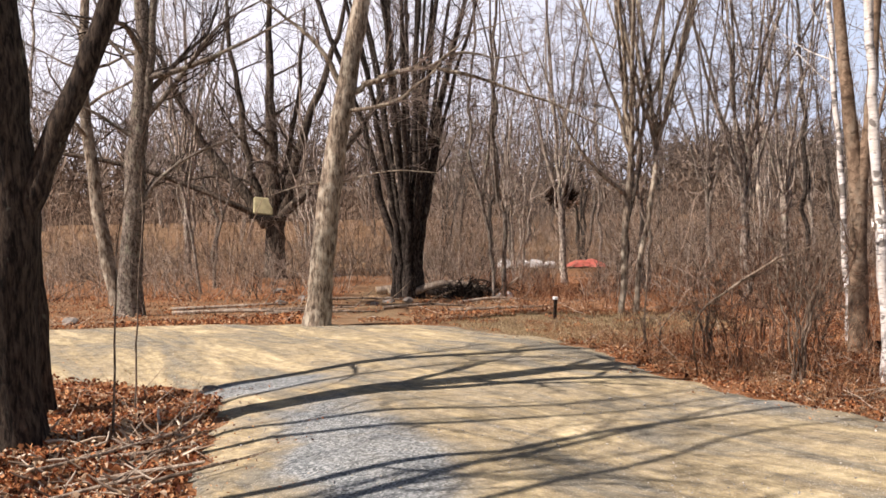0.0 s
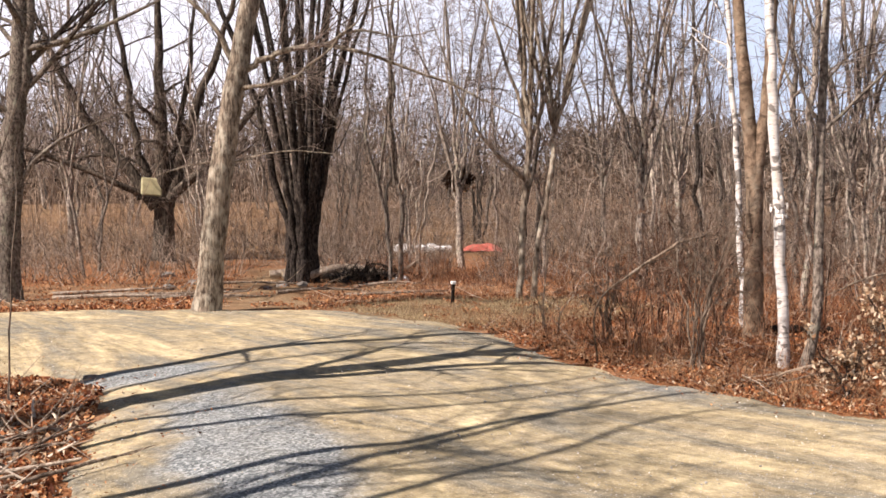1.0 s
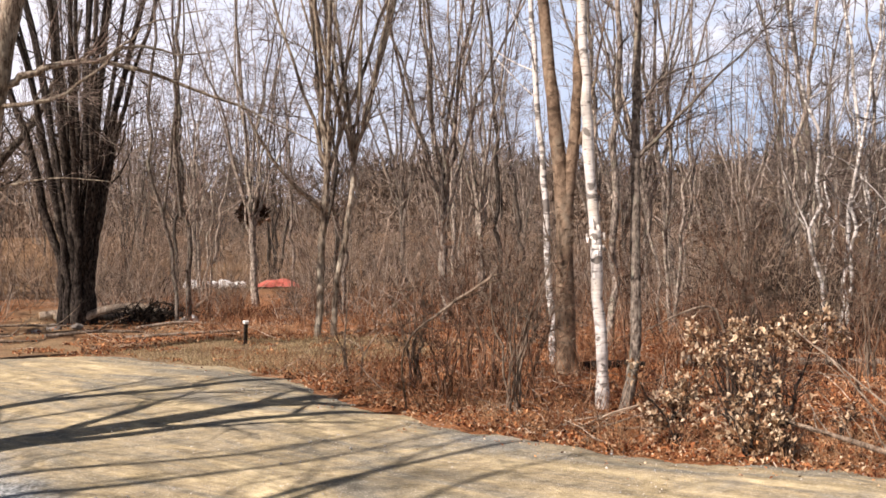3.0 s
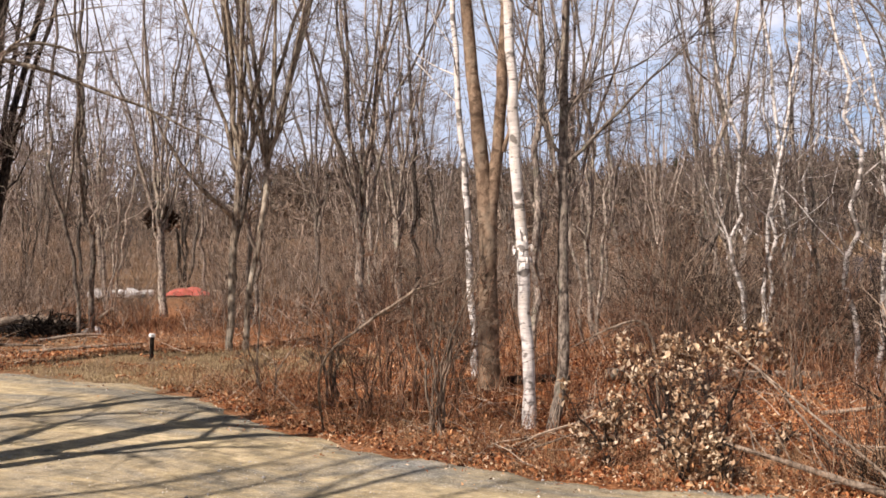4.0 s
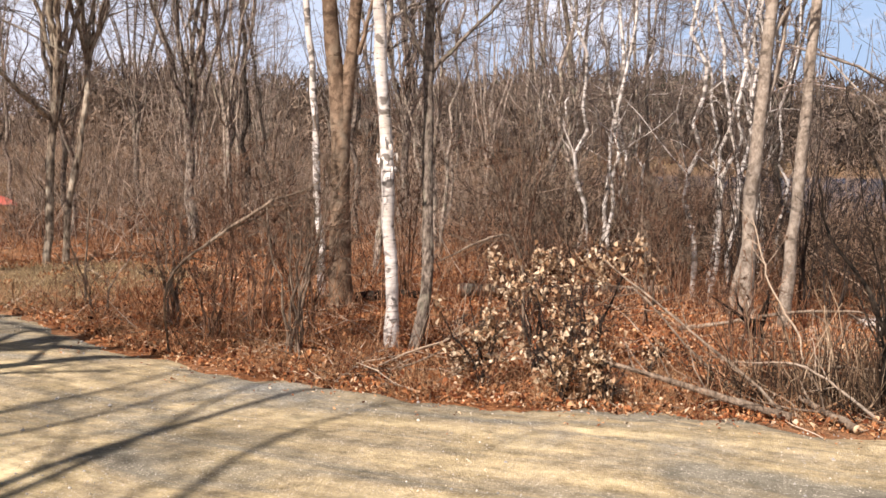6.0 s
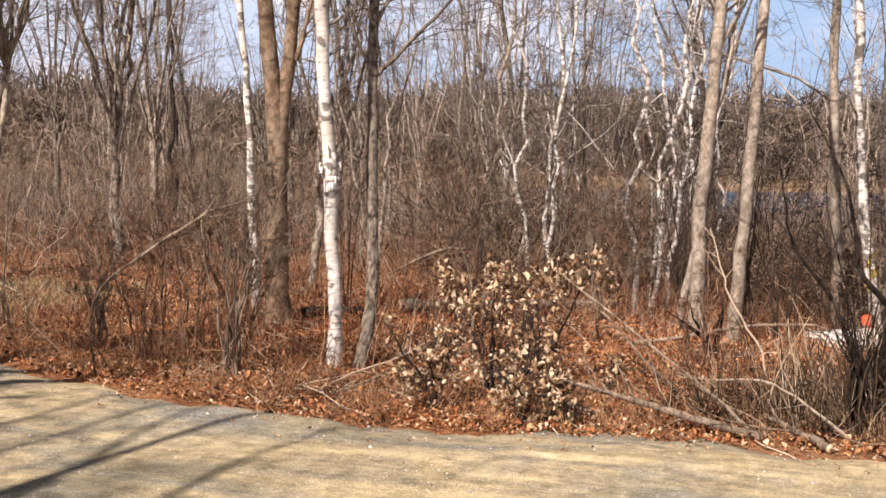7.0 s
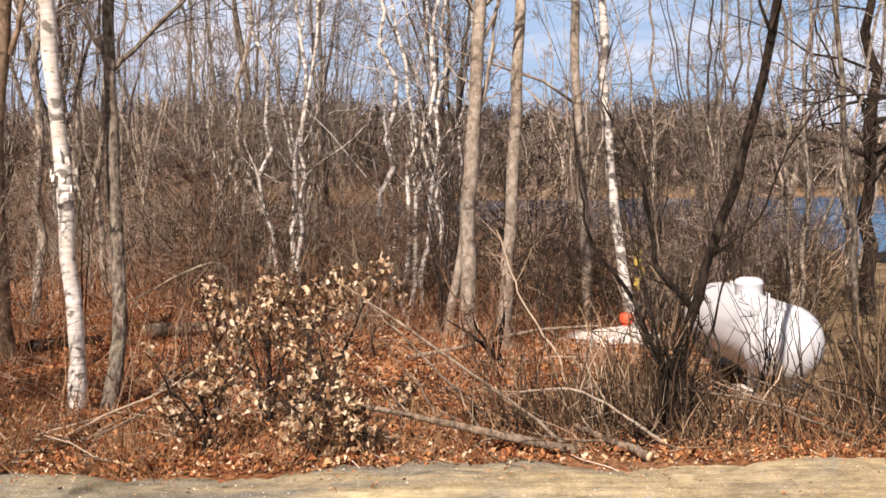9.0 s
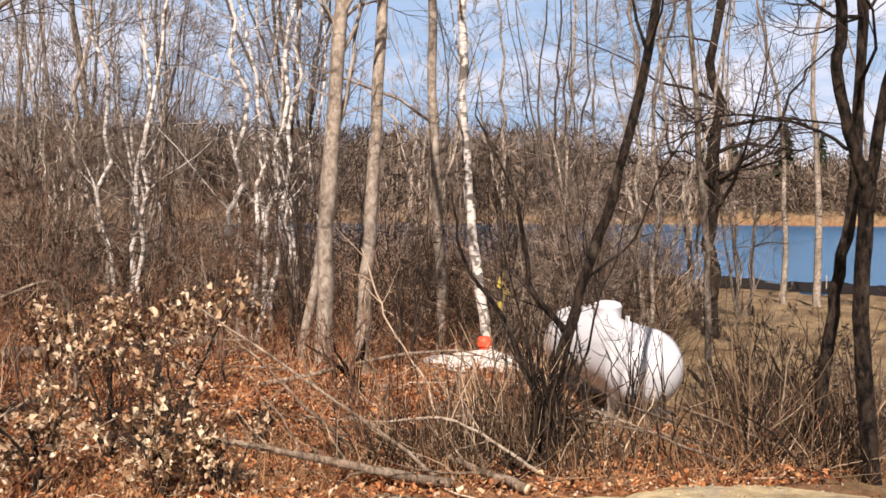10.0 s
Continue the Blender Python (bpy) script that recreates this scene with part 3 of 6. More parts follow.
# trees outside the view on that side, whose long shadows cross the road
# 32, 33 and 35: unseen, added with dense crowns to shade the brush before the tank
for seed, at, tall, r, low in ((21, (-6.4, 3.2), 9.6, 0.085, 4.0), (22, (-5.6, 2.5), 9.4, 0.095, 4.0), (23, (-6.9, 1.5), 10.0, 0.12, 4.0), (34, (-6.0, 1.0), 9.0, 0.075, 3.6), (25, (-8.8, 5.0), 10.5, 0.12, 5.0), (26, (-7.4, -1.1), 8.8, 0.10, 3.6),
                               (27, (-6.2, -1.8), 8.0, 0.09, 3.2), (29, (-7.2, 3.8), 9.4, 0.10, 4.0), (30, (-6.4, -0.6), 6.6, 0.05, 3.0), (31, (-8.2, 1.0), 9.6, 0.11, 4.0), (28, (-9.5, 0.2), 10.0, 0.10, 4.5), (32, (-4.8, -2.4), 13.0, 0.10, 7.2), (33, (-5.2, -3.0), 13.0, 0.10, 7.0), (35, (-4.9, -1.7), 12.5, 0.09, 6.8)):
    rng = random.Random(seed)
    o = levels()
    lean, sway = rng.uniform(-0.35, 0.35), rng.uniform(0.25, 0.55) * rng.choice((-1, 1))
    stem(rng, o, [(0, 0, -0.1), (lean * 0.2, 0.3 * sway, 1.5), (lean * 0.6, sway, 3.4), (lean, 0.5 * sway, 5.2), (lean * 1.3, -0.5 * sway, 6.6)], r, 0.022, tall, 0.05, 1.3, 11 if seed not in (32, 33, 35) else 30, low, 2.4 if seed not in (32, 33, 35) else 3.2, 3, 4)
    tree("oak_tree", at, o, "tall bare dark-barked tree beside the road", "tree", BARK_OAK, TWIG_DARK, "roadside trees", 10)

# two trees at the far side of the sandy road
rng = random.Random(31)
B1 = (-5.78, 16.18)
o = levels()
stem(rng, o, rel(B1, (-5.78, 16.18, -0.1), (-5.66, 16.16, 1.5), (-5.56, 16.16, 3.0), (-5.40, 16.14, 4.4), (-5.37, 16.1, 6.2)), 0.235, 0.05, 12.0, 0.03, 1.5, 18, 3.4, 3.2, 3, 6, 0.06, (0.5, 1.1), 0.06, 1.5)
stem(rng, o, rel(B1, (-5.46, 16.1, 3.35), (-5.30, 16.08, 4.1), (-5.16, 16.06, 5.8), (-5.0, 16.0, 7.2)), 0.10, 0.03, 10.0, 0.02, 1.0, 8, 5.0, 2.6)
reach_out(rng, o, rel(B1, (-5.50, 16.13, 2.05), (-5.2, 16.1, 2.5), (-4.53, 16.06, 2.98), (-3.46, 15.95, 3.39)), 0.075, 0.012)
reach_out(rng, o, rel(B1, (-5.45, 16.13, 3.6), (-4.7, 16.0, 4.4), (-4.0, 15.9, 5.3), (-2.9, 15.8, 5.9)), 0.07, 0.012)
reach_out(rng, o, rel(B1, (-5.58, 16.13, 3.3), (-6.3, 16.0, 3.8), (-7.2, 15.9, 4.2)), 0.05, 0.01)
tree("maple_tree", B1, o, "grey-barked forked tree at the edge of the sand", "tree", BARK_GREY, TWIG_DARK, sides=12)
B2 = (-6.47, 18.35)
o = levels()
stem(rng, o, rel(B2, (-6.40, 18.35, -0.1), (-6.76, 18.38, 1.9), (-6.9, 18.39, 3.2), (-6.97, 18.4, 4.5), (-6.92, 18.4, 6.3)), 0.16, 0.04, 11.0, 0.03, 1.3, 16, 3.0, 2.6, 3, 6, 0.06, (0.5, 1.1), 0.06, 1.5)
tree("maple_tree", B2, o, "slender leaning grey tree by the sand", "tree", BARK_LEAN, TWIG_WOODS, sides=10)

# low-forked old tree in the brush with a board wedged in its fork
rng = random.Random(41)
C = (-3.84, 26.32)
o = levels()
stem(rng, o, rel(C, (-3.74, 26.3, -0.1), (-3.72, 26.3, 0.9), (-3.70, 26.3, 1.75)), 0.33, 0.27, 1.7, 0.02, 1.25, 0)
for ks, r in (([(-3.9, 26.3, 1.5), (-4.7, 26.35, 2.6), (-5.7, 26.5, 3.9), (-6.56, 26.58, 5.65)], 0.17), ([(-3.72, 26.3, 1.6), (-3.76, 26.31, 3.2), (-3.75, 26.31, 5.1), (-3.7, 26.3, 7.6)], 0.20),
              ([(-3.6, 26.3, 1.5), (-3.25, 26.27, 2.7), (-2.95, 26.24, 3.8), (-2.4, 26.2, 5.2), (-1.78, 26.1, 6.8)], 0.17), ([(-3.85, 26.4, 1.6), (-4.35, 26.5, 3.0), (-4.6, 26.6, 4.8), (-4.9, 26.6, 7.0)], 0.12),
              ([(-3.6, 26.2, 1.6), (-2.8, 26.0, 2.4), (-1.8, 25.9, 3.4), (-0.8, 25.8, 4.8)], 0.13), ([(-3.6, 26.4, 1.7), (-3.3, 26.5, 3.4), (-2.9, 26.6, 5.6)], 0.10), ([(-3.9, 26.1, 1.7), (-5.2, 25.9, 2.3), (-6.6, 25.8, 2.9)], 0.09)):
    stem(rng, o, rel(C, *ks), r * 1.12, 0.035, ks[-1][2] + 2.0, 0.06, 1.0, 9, ks[0][2] + 1.0, 2.2, 3, 5, 0.06, (0.5, 1.1), 0.06, 1.4)
tree("maple_tree", C, o, "old tree forking low into many heavy limbs", "tree", BARK_OAK_OLD, TWIG_WOODS, sides=10)

# leaning tree at the sand's far edge with its long drooping limb
rng = random.Random(51)
D = (-2.25, 13.02)
o = levels()
stem(rng, o, rel(D, (-2.27, 13.02, -0.1), (-2.20, 13.01, 0.5), (-2.08, 13.0, 1.6), (-1.78, 12.97, 3.4), (-1.43, 12.94, 5.15), (-1.1, 12.9, 6.8)), 0.215, 0.06, 12.0, 0.012, 1.25, 12, 5.3, 3.2)
reach_out(rng, o, rel(D, (-1.62, 12.96, 3.72), (-1.1, 12.9, 3.98), (-0.39, 12.84, 4.10), (0.6, 12.75, 3.85), (1.72, 12.64, 3.42), (2.87, 12.5, 2.85)), 0.062, 0.008, 3, 9, 0.02, 1.0, 0.055)
reach_out(rng, o, rel(D, (-1.68, 12.9, 3.45), (-1.1, 12.5, 3.50), (-0.5, 12.3, 3.85), (0.1, 12.1, 4.45), (0.9, 11.9, 4.7)), 0.038, 0.008, 3, 8, 0.02, 1.0, 0.06)
reach_out(rng, o, rel(D, (-0.5, 12.85, 4.08), (0.1, 12.9, 4.35), (0.7, 12.9, 4.25), (1.4, 12.9, 4.4)), 0.035, 0.006, 3, 8, 0.02, 1.0, 0.06)
reach_out(rng, o, rel(D, (-1.86, 12.97, 2.3), (-1.5, 12.9, 2.42), (-0.9, 12.85, 2.5), (-0.3, 12.8, 2.45)), 0.022, 0.005, 3, 4, 0.0, 0.8, 0.04)
reach_out(rng, o, rel(D, (-1.80, 13.0, 3.9), (-2.1, 12.9, 4.45), (-2.6, 12.9, 4.9), (-3.3, 12.8, 5.4)), 0.06, 0.01)
reach_out(rng, o, rel(D, (-2.0, 13.0, 2.35), (-2.4, 12.9, 2.3), (-2.9, 12.8, 2.15)), 0.022, 0.006, 3, 3)
tree("leaning_tree", D, o, "leaning tree with pale lichened bark by the sand", "tree", BARK_LEAN, TWIG_WOODS, sides=14)

# dark clump of many stems rising out of one foot
rng = random.Random(61)
E_ = (-0.42, 18.45)
o = levels()
for i in range(18):
    a = i * 2.399
    s = 0.12 + 0.9 * ((i + 0.5) / 18) ** 0.7
    bx, by = math.cos(a) * 0.30 * s, math.sin(a) * 0.30 * s
    ex, ey = math.cos(a) * 1.75 * s + rng.uniform(-0.15, 0.15), math.sin(a) * 1.6 * s
    stem(rng, o, [(bx, by, -0.1), (bx * 1.0, by * 1.0, 1.1), (bx * 1.3 + 0.10 * ex, by + 0.10 * ey, 2.2), (bx + 0.42 * ex, by + 0.42 * ey, 4.2), (bx + ex, by + ey, 7.0)], rng.uniform(0.045, 0.095), 0.02, rng.uniform(9, 11.5), 0.035, 1.3, 7, 2.4, 1.7, 3, 4, 0.16, (0.3, 0.6))
tree("multi_stem_tree", E_, o, "clump of many dark upright stems from one foot", "tree", BARK_CLUMP, TWIG_WOODS, sides=8)

# pair of stems whose crowns open like a broom
rng = random.Random(71)
F_ = (2.95, 13.7)
o = levels()
stem(rng, o, [(-0.08, 0, -0.1), (0.0, 0, 1.2), (0.12, 0, 2.85)], 0.058, 0.05, 2.85, 0.02, 1.2, 0)
stem(rng, o, [(0.16, 0, -0.1), (0.26, 0, 1.0), (0.5, 0, 2.2), (0.62, 0.1, 3.2)], 0.05, 0.04, 3.2, 0.02, 1.2, 0)
for i in range(17):
    a = i * 2.399
    s = ((i + 0.5) / 17) ** 0.6
    p0 = (0.12, 0, 2.6 + 0.4 * rng.random()) if i % 2 else (0.6, 0.1, 2.7 + 0.5 * rng.random())
    stem(rng, o, [p0, (p0[0] + 0.5 * s * math.cos(a), 0.4 * s * math.sin(a), 3.9), (p0[0] + 1.6 * s * math.cos(a), 1.4 * s * math.sin(a), 6.4)], rng.uniform(0.02, 0.04), 0.012, rng.uniform(8, 10), 0.035, 1.0, 8, 3.2, 1.5, 3, 4, 0.14, (0.3, 0.65))
reach_out(rng, o, [(0.0, 0, 2.1), (-0.5, -0.2, 2.5), (-1.1, -0.3, 3.3), (-1.6, -0.4, 4.6)], 0.05, 0.01)
tree("broom_tree", F_, o, "pair of pale stems opening into broom-like crowns", "tree", BARK_LEAN, TWIG_WOODS, sides=9)

# forked trunk at the roadside, with pale birches and a slim tree beside it
rng = random.Random(81)
H = farther(1.06, (3.78, 7.41, 0))[0][:2]
o = levels()
stem(rng, o, rel(H, *farther(1.06, (3.80, 7.41, -0.1), (3.79, 7.41, 0.6), (3.80, 7.41, 1.4), (3.785, 7.42, 2.1), (3.735, 7.45, 2.65), (3.66, 7.48, 3.6), (3.55, 7.5, 5.0))), 0.122, 0.02, 7.4, 0.008, 1.45, 12, 3.9, 2.2)
stem(rng, o, rel(H, *farther(1.06, (3.805, 7.40, 1.6), (3.845, 7.385, 2.15), (3.91, 7.34, 2.8), (3.95, 7.31, 3.6), (4.05, 7.3, 5.2))), 0.078, 0.02, 8.0, 0.008, 1.0, 10, 3.9, 2.2)
reach_out(rng, o, rel(H, *farther(1.06, (3.93, 7.3, 2.55), (4.0, 7.2, 2.95), (4.12, 7.15, 3.6), (4.3, 7.1, 4.5))), 0.028, 0.006)
reach_out(rng, o, rel(H, *farther(1.06, (3.72, 7.36, 1.18), (3.60, 7.3, 1.42), (3.50, 7.3, 1.75), (3.44, 7.3, 2.1))), 0.013, 0.004, 3, 3)
tree("forked_tree", H, o, "smooth olive-brown tree forked above head height", "tree", BARK_FORK, TWIG_WOODS, sides=14)

rng = random.Random(82)
I_ = (3.24, 5.76)
o = levels()
stem(rng, o, rel(I_, (3.26, 5.76, -0.1), (3.24, 5.76, 0.6), (3.22, 5.77, 1.56), (3.17, 5.8, 2.4), (3.15, 5.81, 3.3), (3.05, 5.85, 5.0)), 0.056, 0.025, 8.5, 0.019, 1.35, 14, 3.2, 1.8, 3, 5, 0.05, (0.5, 1.0), 0.13)
birch = tree("birch_tree", I_, o, "slender white birch with peeling bark at the verge", "tree", BARK_BIRCH, TWIG_WOODS, sides=12)
curls = []
for i in range(26):
    a, z = rng.uniform(0, 6.28), rng.uniform(1.45, 1.78)
    r_in, r_out = 0.045, rng.uniform(0.056, 0.095)
    w_, h_ = rng.uniform(0.005, 0.018), rng.uniform(0.01, 0.045)
    c, s = math.cos(a), math.sin(a)
    px, py = -s * w_, c * w_
    bx, by = -0.02, 0.01
    v_ = [(bx + c * r_in - px, by + s * r_in - py, z), (bx + c * r_in + px, by + s * r_in + py, z), (bx + c * r_out + px, by + s * r_out + py, z + h_), (bx + c * r_out - px, by + s * r_out - py, z + h_ * 0.6),
          (bx + c * r_out * 1.05 + px, by + s * r_out * 1.05 + py, z - h_ * 0.7), (bx + c * r_out * 1.05 - px, by + s * r_out * 1.05 - py, z - h_)]
    curls.append((np.array(v_), np.array([(0, 1, 2, 3), (3, 2, 4, 5)])))
part("peeling_bark", gather(curls), BARK_BIRCH, birch, "white curls of peeling bark")

rng = random.Random(83)
J = farther(1.04, (3.24, 5.40, 0))[0][:2]
o = levels()
stem(rng, o, rel(J, *farther(1.04, (3.22, 5.42, -0.1), (3.29, 5.38, 0.35), (3.335, 5.36, 0.75), (3.33, 5.355, 1.5), (3.33, 5.35, 2.3), (3.35, 5.34, 3.2), (3.4, 5.3, 4.8), lean=0.025, lift=0.02)), 0.052, 0.02, 8.0, 0.006, 1.35, 9, 3.6, 1.9)
reach_out(rng, o, rel(J, *farther(1.04, (3.33, 5.35, 2.24), (3.25, 5.40, 2.45), (3.17, 5.45, 2.73), (3.19, 5.43, 3.05), (3.16, 5.45, 3.6), lean=0.025, lift=0.02)), 0.022, 0.005, 3, 4)
reach_out(rng, o, rel(J, *farther(1.04, (3.34, 5.35, 2.22), (3.6, 5.2, 2.52), (3.87, 5.04, 2.83), (4.21, 4.85, 3.2), (4.5, 4.7, 3.6), lean=0.025, lift=0.02)), 0.022, 0.005, 3, 5)
reach_out(rng, o, rel(J, *farther(1.04, (3.34, 5.35, 2.62), (3.55, 5.22, 2.9), (3.85, 5.05, 3.02), (4.2, 4.85, 3.3), lean=0.025, lift=0.02)), 0.014, 0.004, 3, 4)
tree("slim_tree", J, o, "slim grey-brown tree forking beside the white birch", "tree", BARK_GREY, TWIG_DARK, sides=12)

rng = random.Random(84)
K = (4.62, 9.18)
o = levels()
stem(rng, o, rel(K, (4.63, 9.18, -0.1), (4.57, 9.2, 1.34), (4.53, 9.23, 2.67), (4.46, 9.27, 4.0), (4.4, 9.3, 5.2)), 0.046, 0.02, 9.0, 0.02, 1.2, 12, 3.0, 1.8)
tree("birch_tree", K, o, "scarred white birch behind the forked tree", "tree", BARK_BIRCH_FAR, TWIG_WOODS, sides=10)

# tan pair and the birch near the tank
rng = random.Random(91)
for at, ks, r, tall in (((6.99, 5.14), [(6.99, 5.14, -0.1), (7.0, 5.12, 0.7), (7.02, 5.1, 1.6), (7.09, 5.0, 3.1), (7.15, 4.95, 4.5)], 0.075, 9.5), ((7.6, 5.12), [(7.6, 5.12, -0.1), (7.63, 5.08, 0.8), (7.66, 5.03, 1.6), (7.71, 4.96, 3.2), (7.75, 4.9, 4.6)], 0.066, 9.0),
                        ((7.52, 5.75), [(7.52, 5.75, -0.1), (7.6, 5.68, 0.5), (7.7, 5.6, 1.2), (7.74, 5.5, 2.6)], 0.045, 5.5)):
    o = levels()
    stem(rng, o, rel(at, *ks), r, 0.025, tall, 0.012, 1.35, 13, 2.2, 1.9, 3, 5)
    if tall == 9.5:
        reach_out(rng, o, rel(at, (7.04, 5.07, 2.05), (7.2, 5.0, 2.5), (7.28, 4.95, 3.1), (7.4, 4.9, 3.9)), 0.03, 0.006)
    tree("tan_tree", at, o, "slender tan-grey tree standing in a close pair", "tree", BARK_TAN, TWIG_WOODS, "tan trees", 12)

rng = random.Random(92)
N = (10.24, 4.89)
o = levels()
stem(rng, o, rel(N, (10.26, 4.87, -0.2), (10.19, 4.97, 0.6), (10.1, 5.1, 1.77), (10.05, 5.17, 2.87), (10.04, 5.2, 4.0)), 0.066, 0.025, 9.0, 0.02, 1.2, 13, 2.4, 2.0)
tree("birch_tree", N, o, "leaning scarred birch beside the white tank", "tree", BARK_BIRCH_FAR, TWIG_WOODS, sides=10)
o = levels()
N2 = (11.5, 6.05)
stem(rng, o, [(0, 0, -0.3), (-0.05, 0.1, 1.5), (-0.1, 0.15, 3.0), (-0.05, 0.2, 4.6)], 0.08, 0.03, 10.0, 0.02, 1.3, 13, 2.2, 2.6)
tree("maple_tree", N2, o, "grey tree standing behind the leaning birch", "tree", BARK_TAN, TWIG_WOODS, sides=10)

# dark leaning tree in front of the tank, with its thicket of stems
rng = random.Random(101)
O_ = (4.92, 2.28)
o = levels()
stem(rng, o, rel(O_, (4.88, 2.40, -0.1), (4.93, 2.28, 0.5), (5.0, 2.11, 1.17), (5.08, 1.96, 1.69), (5.16, 1.79, 2.58), (5.2, 1.7, 3.4)), 0.034, 0.015, 7.0, 0.012, 1.25, 9, 2.0, 1.6)
reach_out(rng, o, rel(O_, (4.95, 2.22, 0.75), (4.85, 2.42, 1.05), (4.82, 2.48, 1.5), (4.70, 2.7, 2.0)), 0.024, 0.005, 2, 3)
reach_out(rng, o, rel(O_, (4.98, 2.15, 1.05), (5.15, 1.9, 1.3), (5.2, 1.75, 1.7), (5.35, 1.5, 2.05)), 0.010, 0.004, 2, 3)
reach_out(rng, o, rel(O_, (4.9, 2.35, 0.3), (4.72, 2.5, 0.8), (4.55, 2.7, 1.2), (4.5, 2.75, 1.6)), 0.022, 0.005, 2, 3)
for i in range(3):
    a = rng.uniform(0, 6.28)
    stem(rng, o, [(0.02, 0.02, -0.1), (0.12 * math.cos(a), 0.12 * math.sin(a), 0.5), (0.35 * math.cos(a), 0.35 * math.sin(a), rng.uniform(1.0, 1.5))], rng.uniform(0.008, 0.014), 0.003, rng.uniform(1.0, 1.5), 0.03, 1.2, 3, 0.5, 0.45, 2, 3)
tree("dark_tree", O_, o, "dark leaning tree sprouting stems before the tank", "tree", BARK_BLACK, TWIG_DARK, sides=10)
P_ = (4.52, 2.19)
o = levels()
for i in range(17):
    a, s = rng.uniform(0, 6.28), rng.uniform(0.03, 0.14)
    stem(rng, o, [(0.12 * math.cos(a), 0.12 * math.sin(a), -0.05), (s * 0.5 * math.cos(a), s * 0.5 * math.sin(a), 0.4), (s * math.cos(a), s * math.sin(a), rng.uniform(0.5, 0.75))], rng.uniform(0.008, 0.022), 0.003, rng.uniform(0.55, 0.95), 0.02, 1.2, 2, 0.3, 0.3, 2, 3)
tree("shrub", P_, o, "dark bare shrub of many stems at the verge", "shrub", BARK_BLACK, TWIG_DARK, sides=6)

# dark trunks at the end of the view
rng = random.Random(111)
Q1 = (5.06, 0.60)
o = levels()
stem(rng, o, rel(Q1, (5.07, 0.58, -0.1), (5.04, 0.64, 0.5), (5.03, 0.67, 1.05), (5.04, 0.65, 1.5), (5.04, 0.65, 1.72)), 0.043, 0.039, 1.7, 0.006, 1.35, 0)
stem(rng, o, rel(Q1, (5.03, 0.66, 1.6), (4.98, 0.76, 1.95), (4.955, 0.80, 2.2), (4.97, 0.79, 2.5), (4.9, 0.9, 3.4)), 0.032, 0.018, 6.5, 0.006, 1.0, 8, 2.6, 1.6)
stem(rng, o, rel(Q1, (5.05, 0.64, 1.6), (5.07, 0.59, 2.0), (5.10, 0.50, 2.5), (5.2, 0.4, 3.6)), 0.031, 0.018, 6.5, 0.006, 1.0, 8, 2.4, 1.6)
reach_out(rng, o, rel(Q1, (5.02, 0.68, 1.75), (4.85, 0.95, 1.9), (4.70, 1.25, 1.95), (4.6, 1.5, 1.9)), 0.012, 0.003, 3, 4, 0.0)
tree("dark_tree", Q1, o, "dark forked tree at the edge of the road", "tree", BARK_BLACK, TWIG_DARK, sides=12)
Q2 = (5.49, 0.96)
o = levels()
stem(rng, o, rel(Q2, (5.49, 0.96, -0.1), (5.54, 0.87, 0.67), (5.56, 0.82, 1.15), (5.59, 0.76, 1.63), (5.6, 0.72, 2.6)), 0.038, 0.018, 6.0, 0.01, 1.3, 8, 2.0, 1.5)
tree("dark_tree", Q2, o, "dark slender tree leaning toward its neighbour", "tree", BARK_BLACK, TWIG_DARK, sides=10)
R_ = (9.9, 2.35)
o = levels()
stem(rng, o, [(0, 0, -0.2), (-0.02, 0.03, 1.0), (-0.06, 0.1, 2.0), (-0.12, 0.25, 3.9)], 0.038, 0.015, 8.0, 0.02, 1.2, 10, 2.0, 1.5)
tree("slim_tree", R_, o, "slim pale tree standing beyond the tank", "tree", BARK_GREY, TWIG_WOODS, sides=8)
S_ = (15.5, 3.36)
o = levels()
stem(rng, o, [(0, 0, -0.2), (0.0, 0.1, 1.5), (0.1, 0.0, 3.3), (0.1, 0.1, 4.6)], 0.11, 0.04, 8.5, 0.09, 1.3, 26, 1.8, 2.6, 3, 6, 0.0, (0.7, 1.3), 0.15, 1.6)
for ks_, r_ in (([(0.05, 0.0, 2.5), (0.3, -0.7, 3.1), (0.5, -1.1, 4.0), (0.7, -1.7, 4.6)], 0.04), ([(0.05, 0.0, 2.3), (-0.3, 0.6, 2.9), (-0.3, 0.9, 3.8)], 0.038), ([(0.05, 0.0, 2.6), (0.3, -0.6, 2.7), (0.5, -1.3, 3.0)], 0.024), ([(0.05, 0.1, 3.2), (0.0, 0.6, 3.7), (0.1, 0.9, 4.6)], 0.03)):
    reach_out(rng, o, ks_, r_, 0.012, 3, 5, 0.0, 0.9, 0.09)
tree("gnarled_tree", S_, o, "gnarled dark tree with crooked limbs above the bank", "tree", BARK_BLACK, TWIG_DARK, sides=10)
for seed, at, r, tall in ((121, (28.6, 4.0), 0.09, 9.0), (122, (28.2, 3.1), 0.11, 11.0), (123, (27.0, 1.2), 0.09, 10.0), (124, (30.0, 2.0), 0.08, 8.0)):
    rng = random.Random(seed)
    o = levels()
    stem(rng, o, [(0, 0, -0.2), (0.05, 0, 2.0), (-0.05, 0.1, 4.5)], r, 0.02, tall, 0.03, 1.2, 11, 2.6, 1.6, 3, 4)
    tree("slim_tree", at, o, "slim pale tree on the bank of the lake", "tree", BARK_TAN, TWIG_WOODS, "trees on the bank", 8)


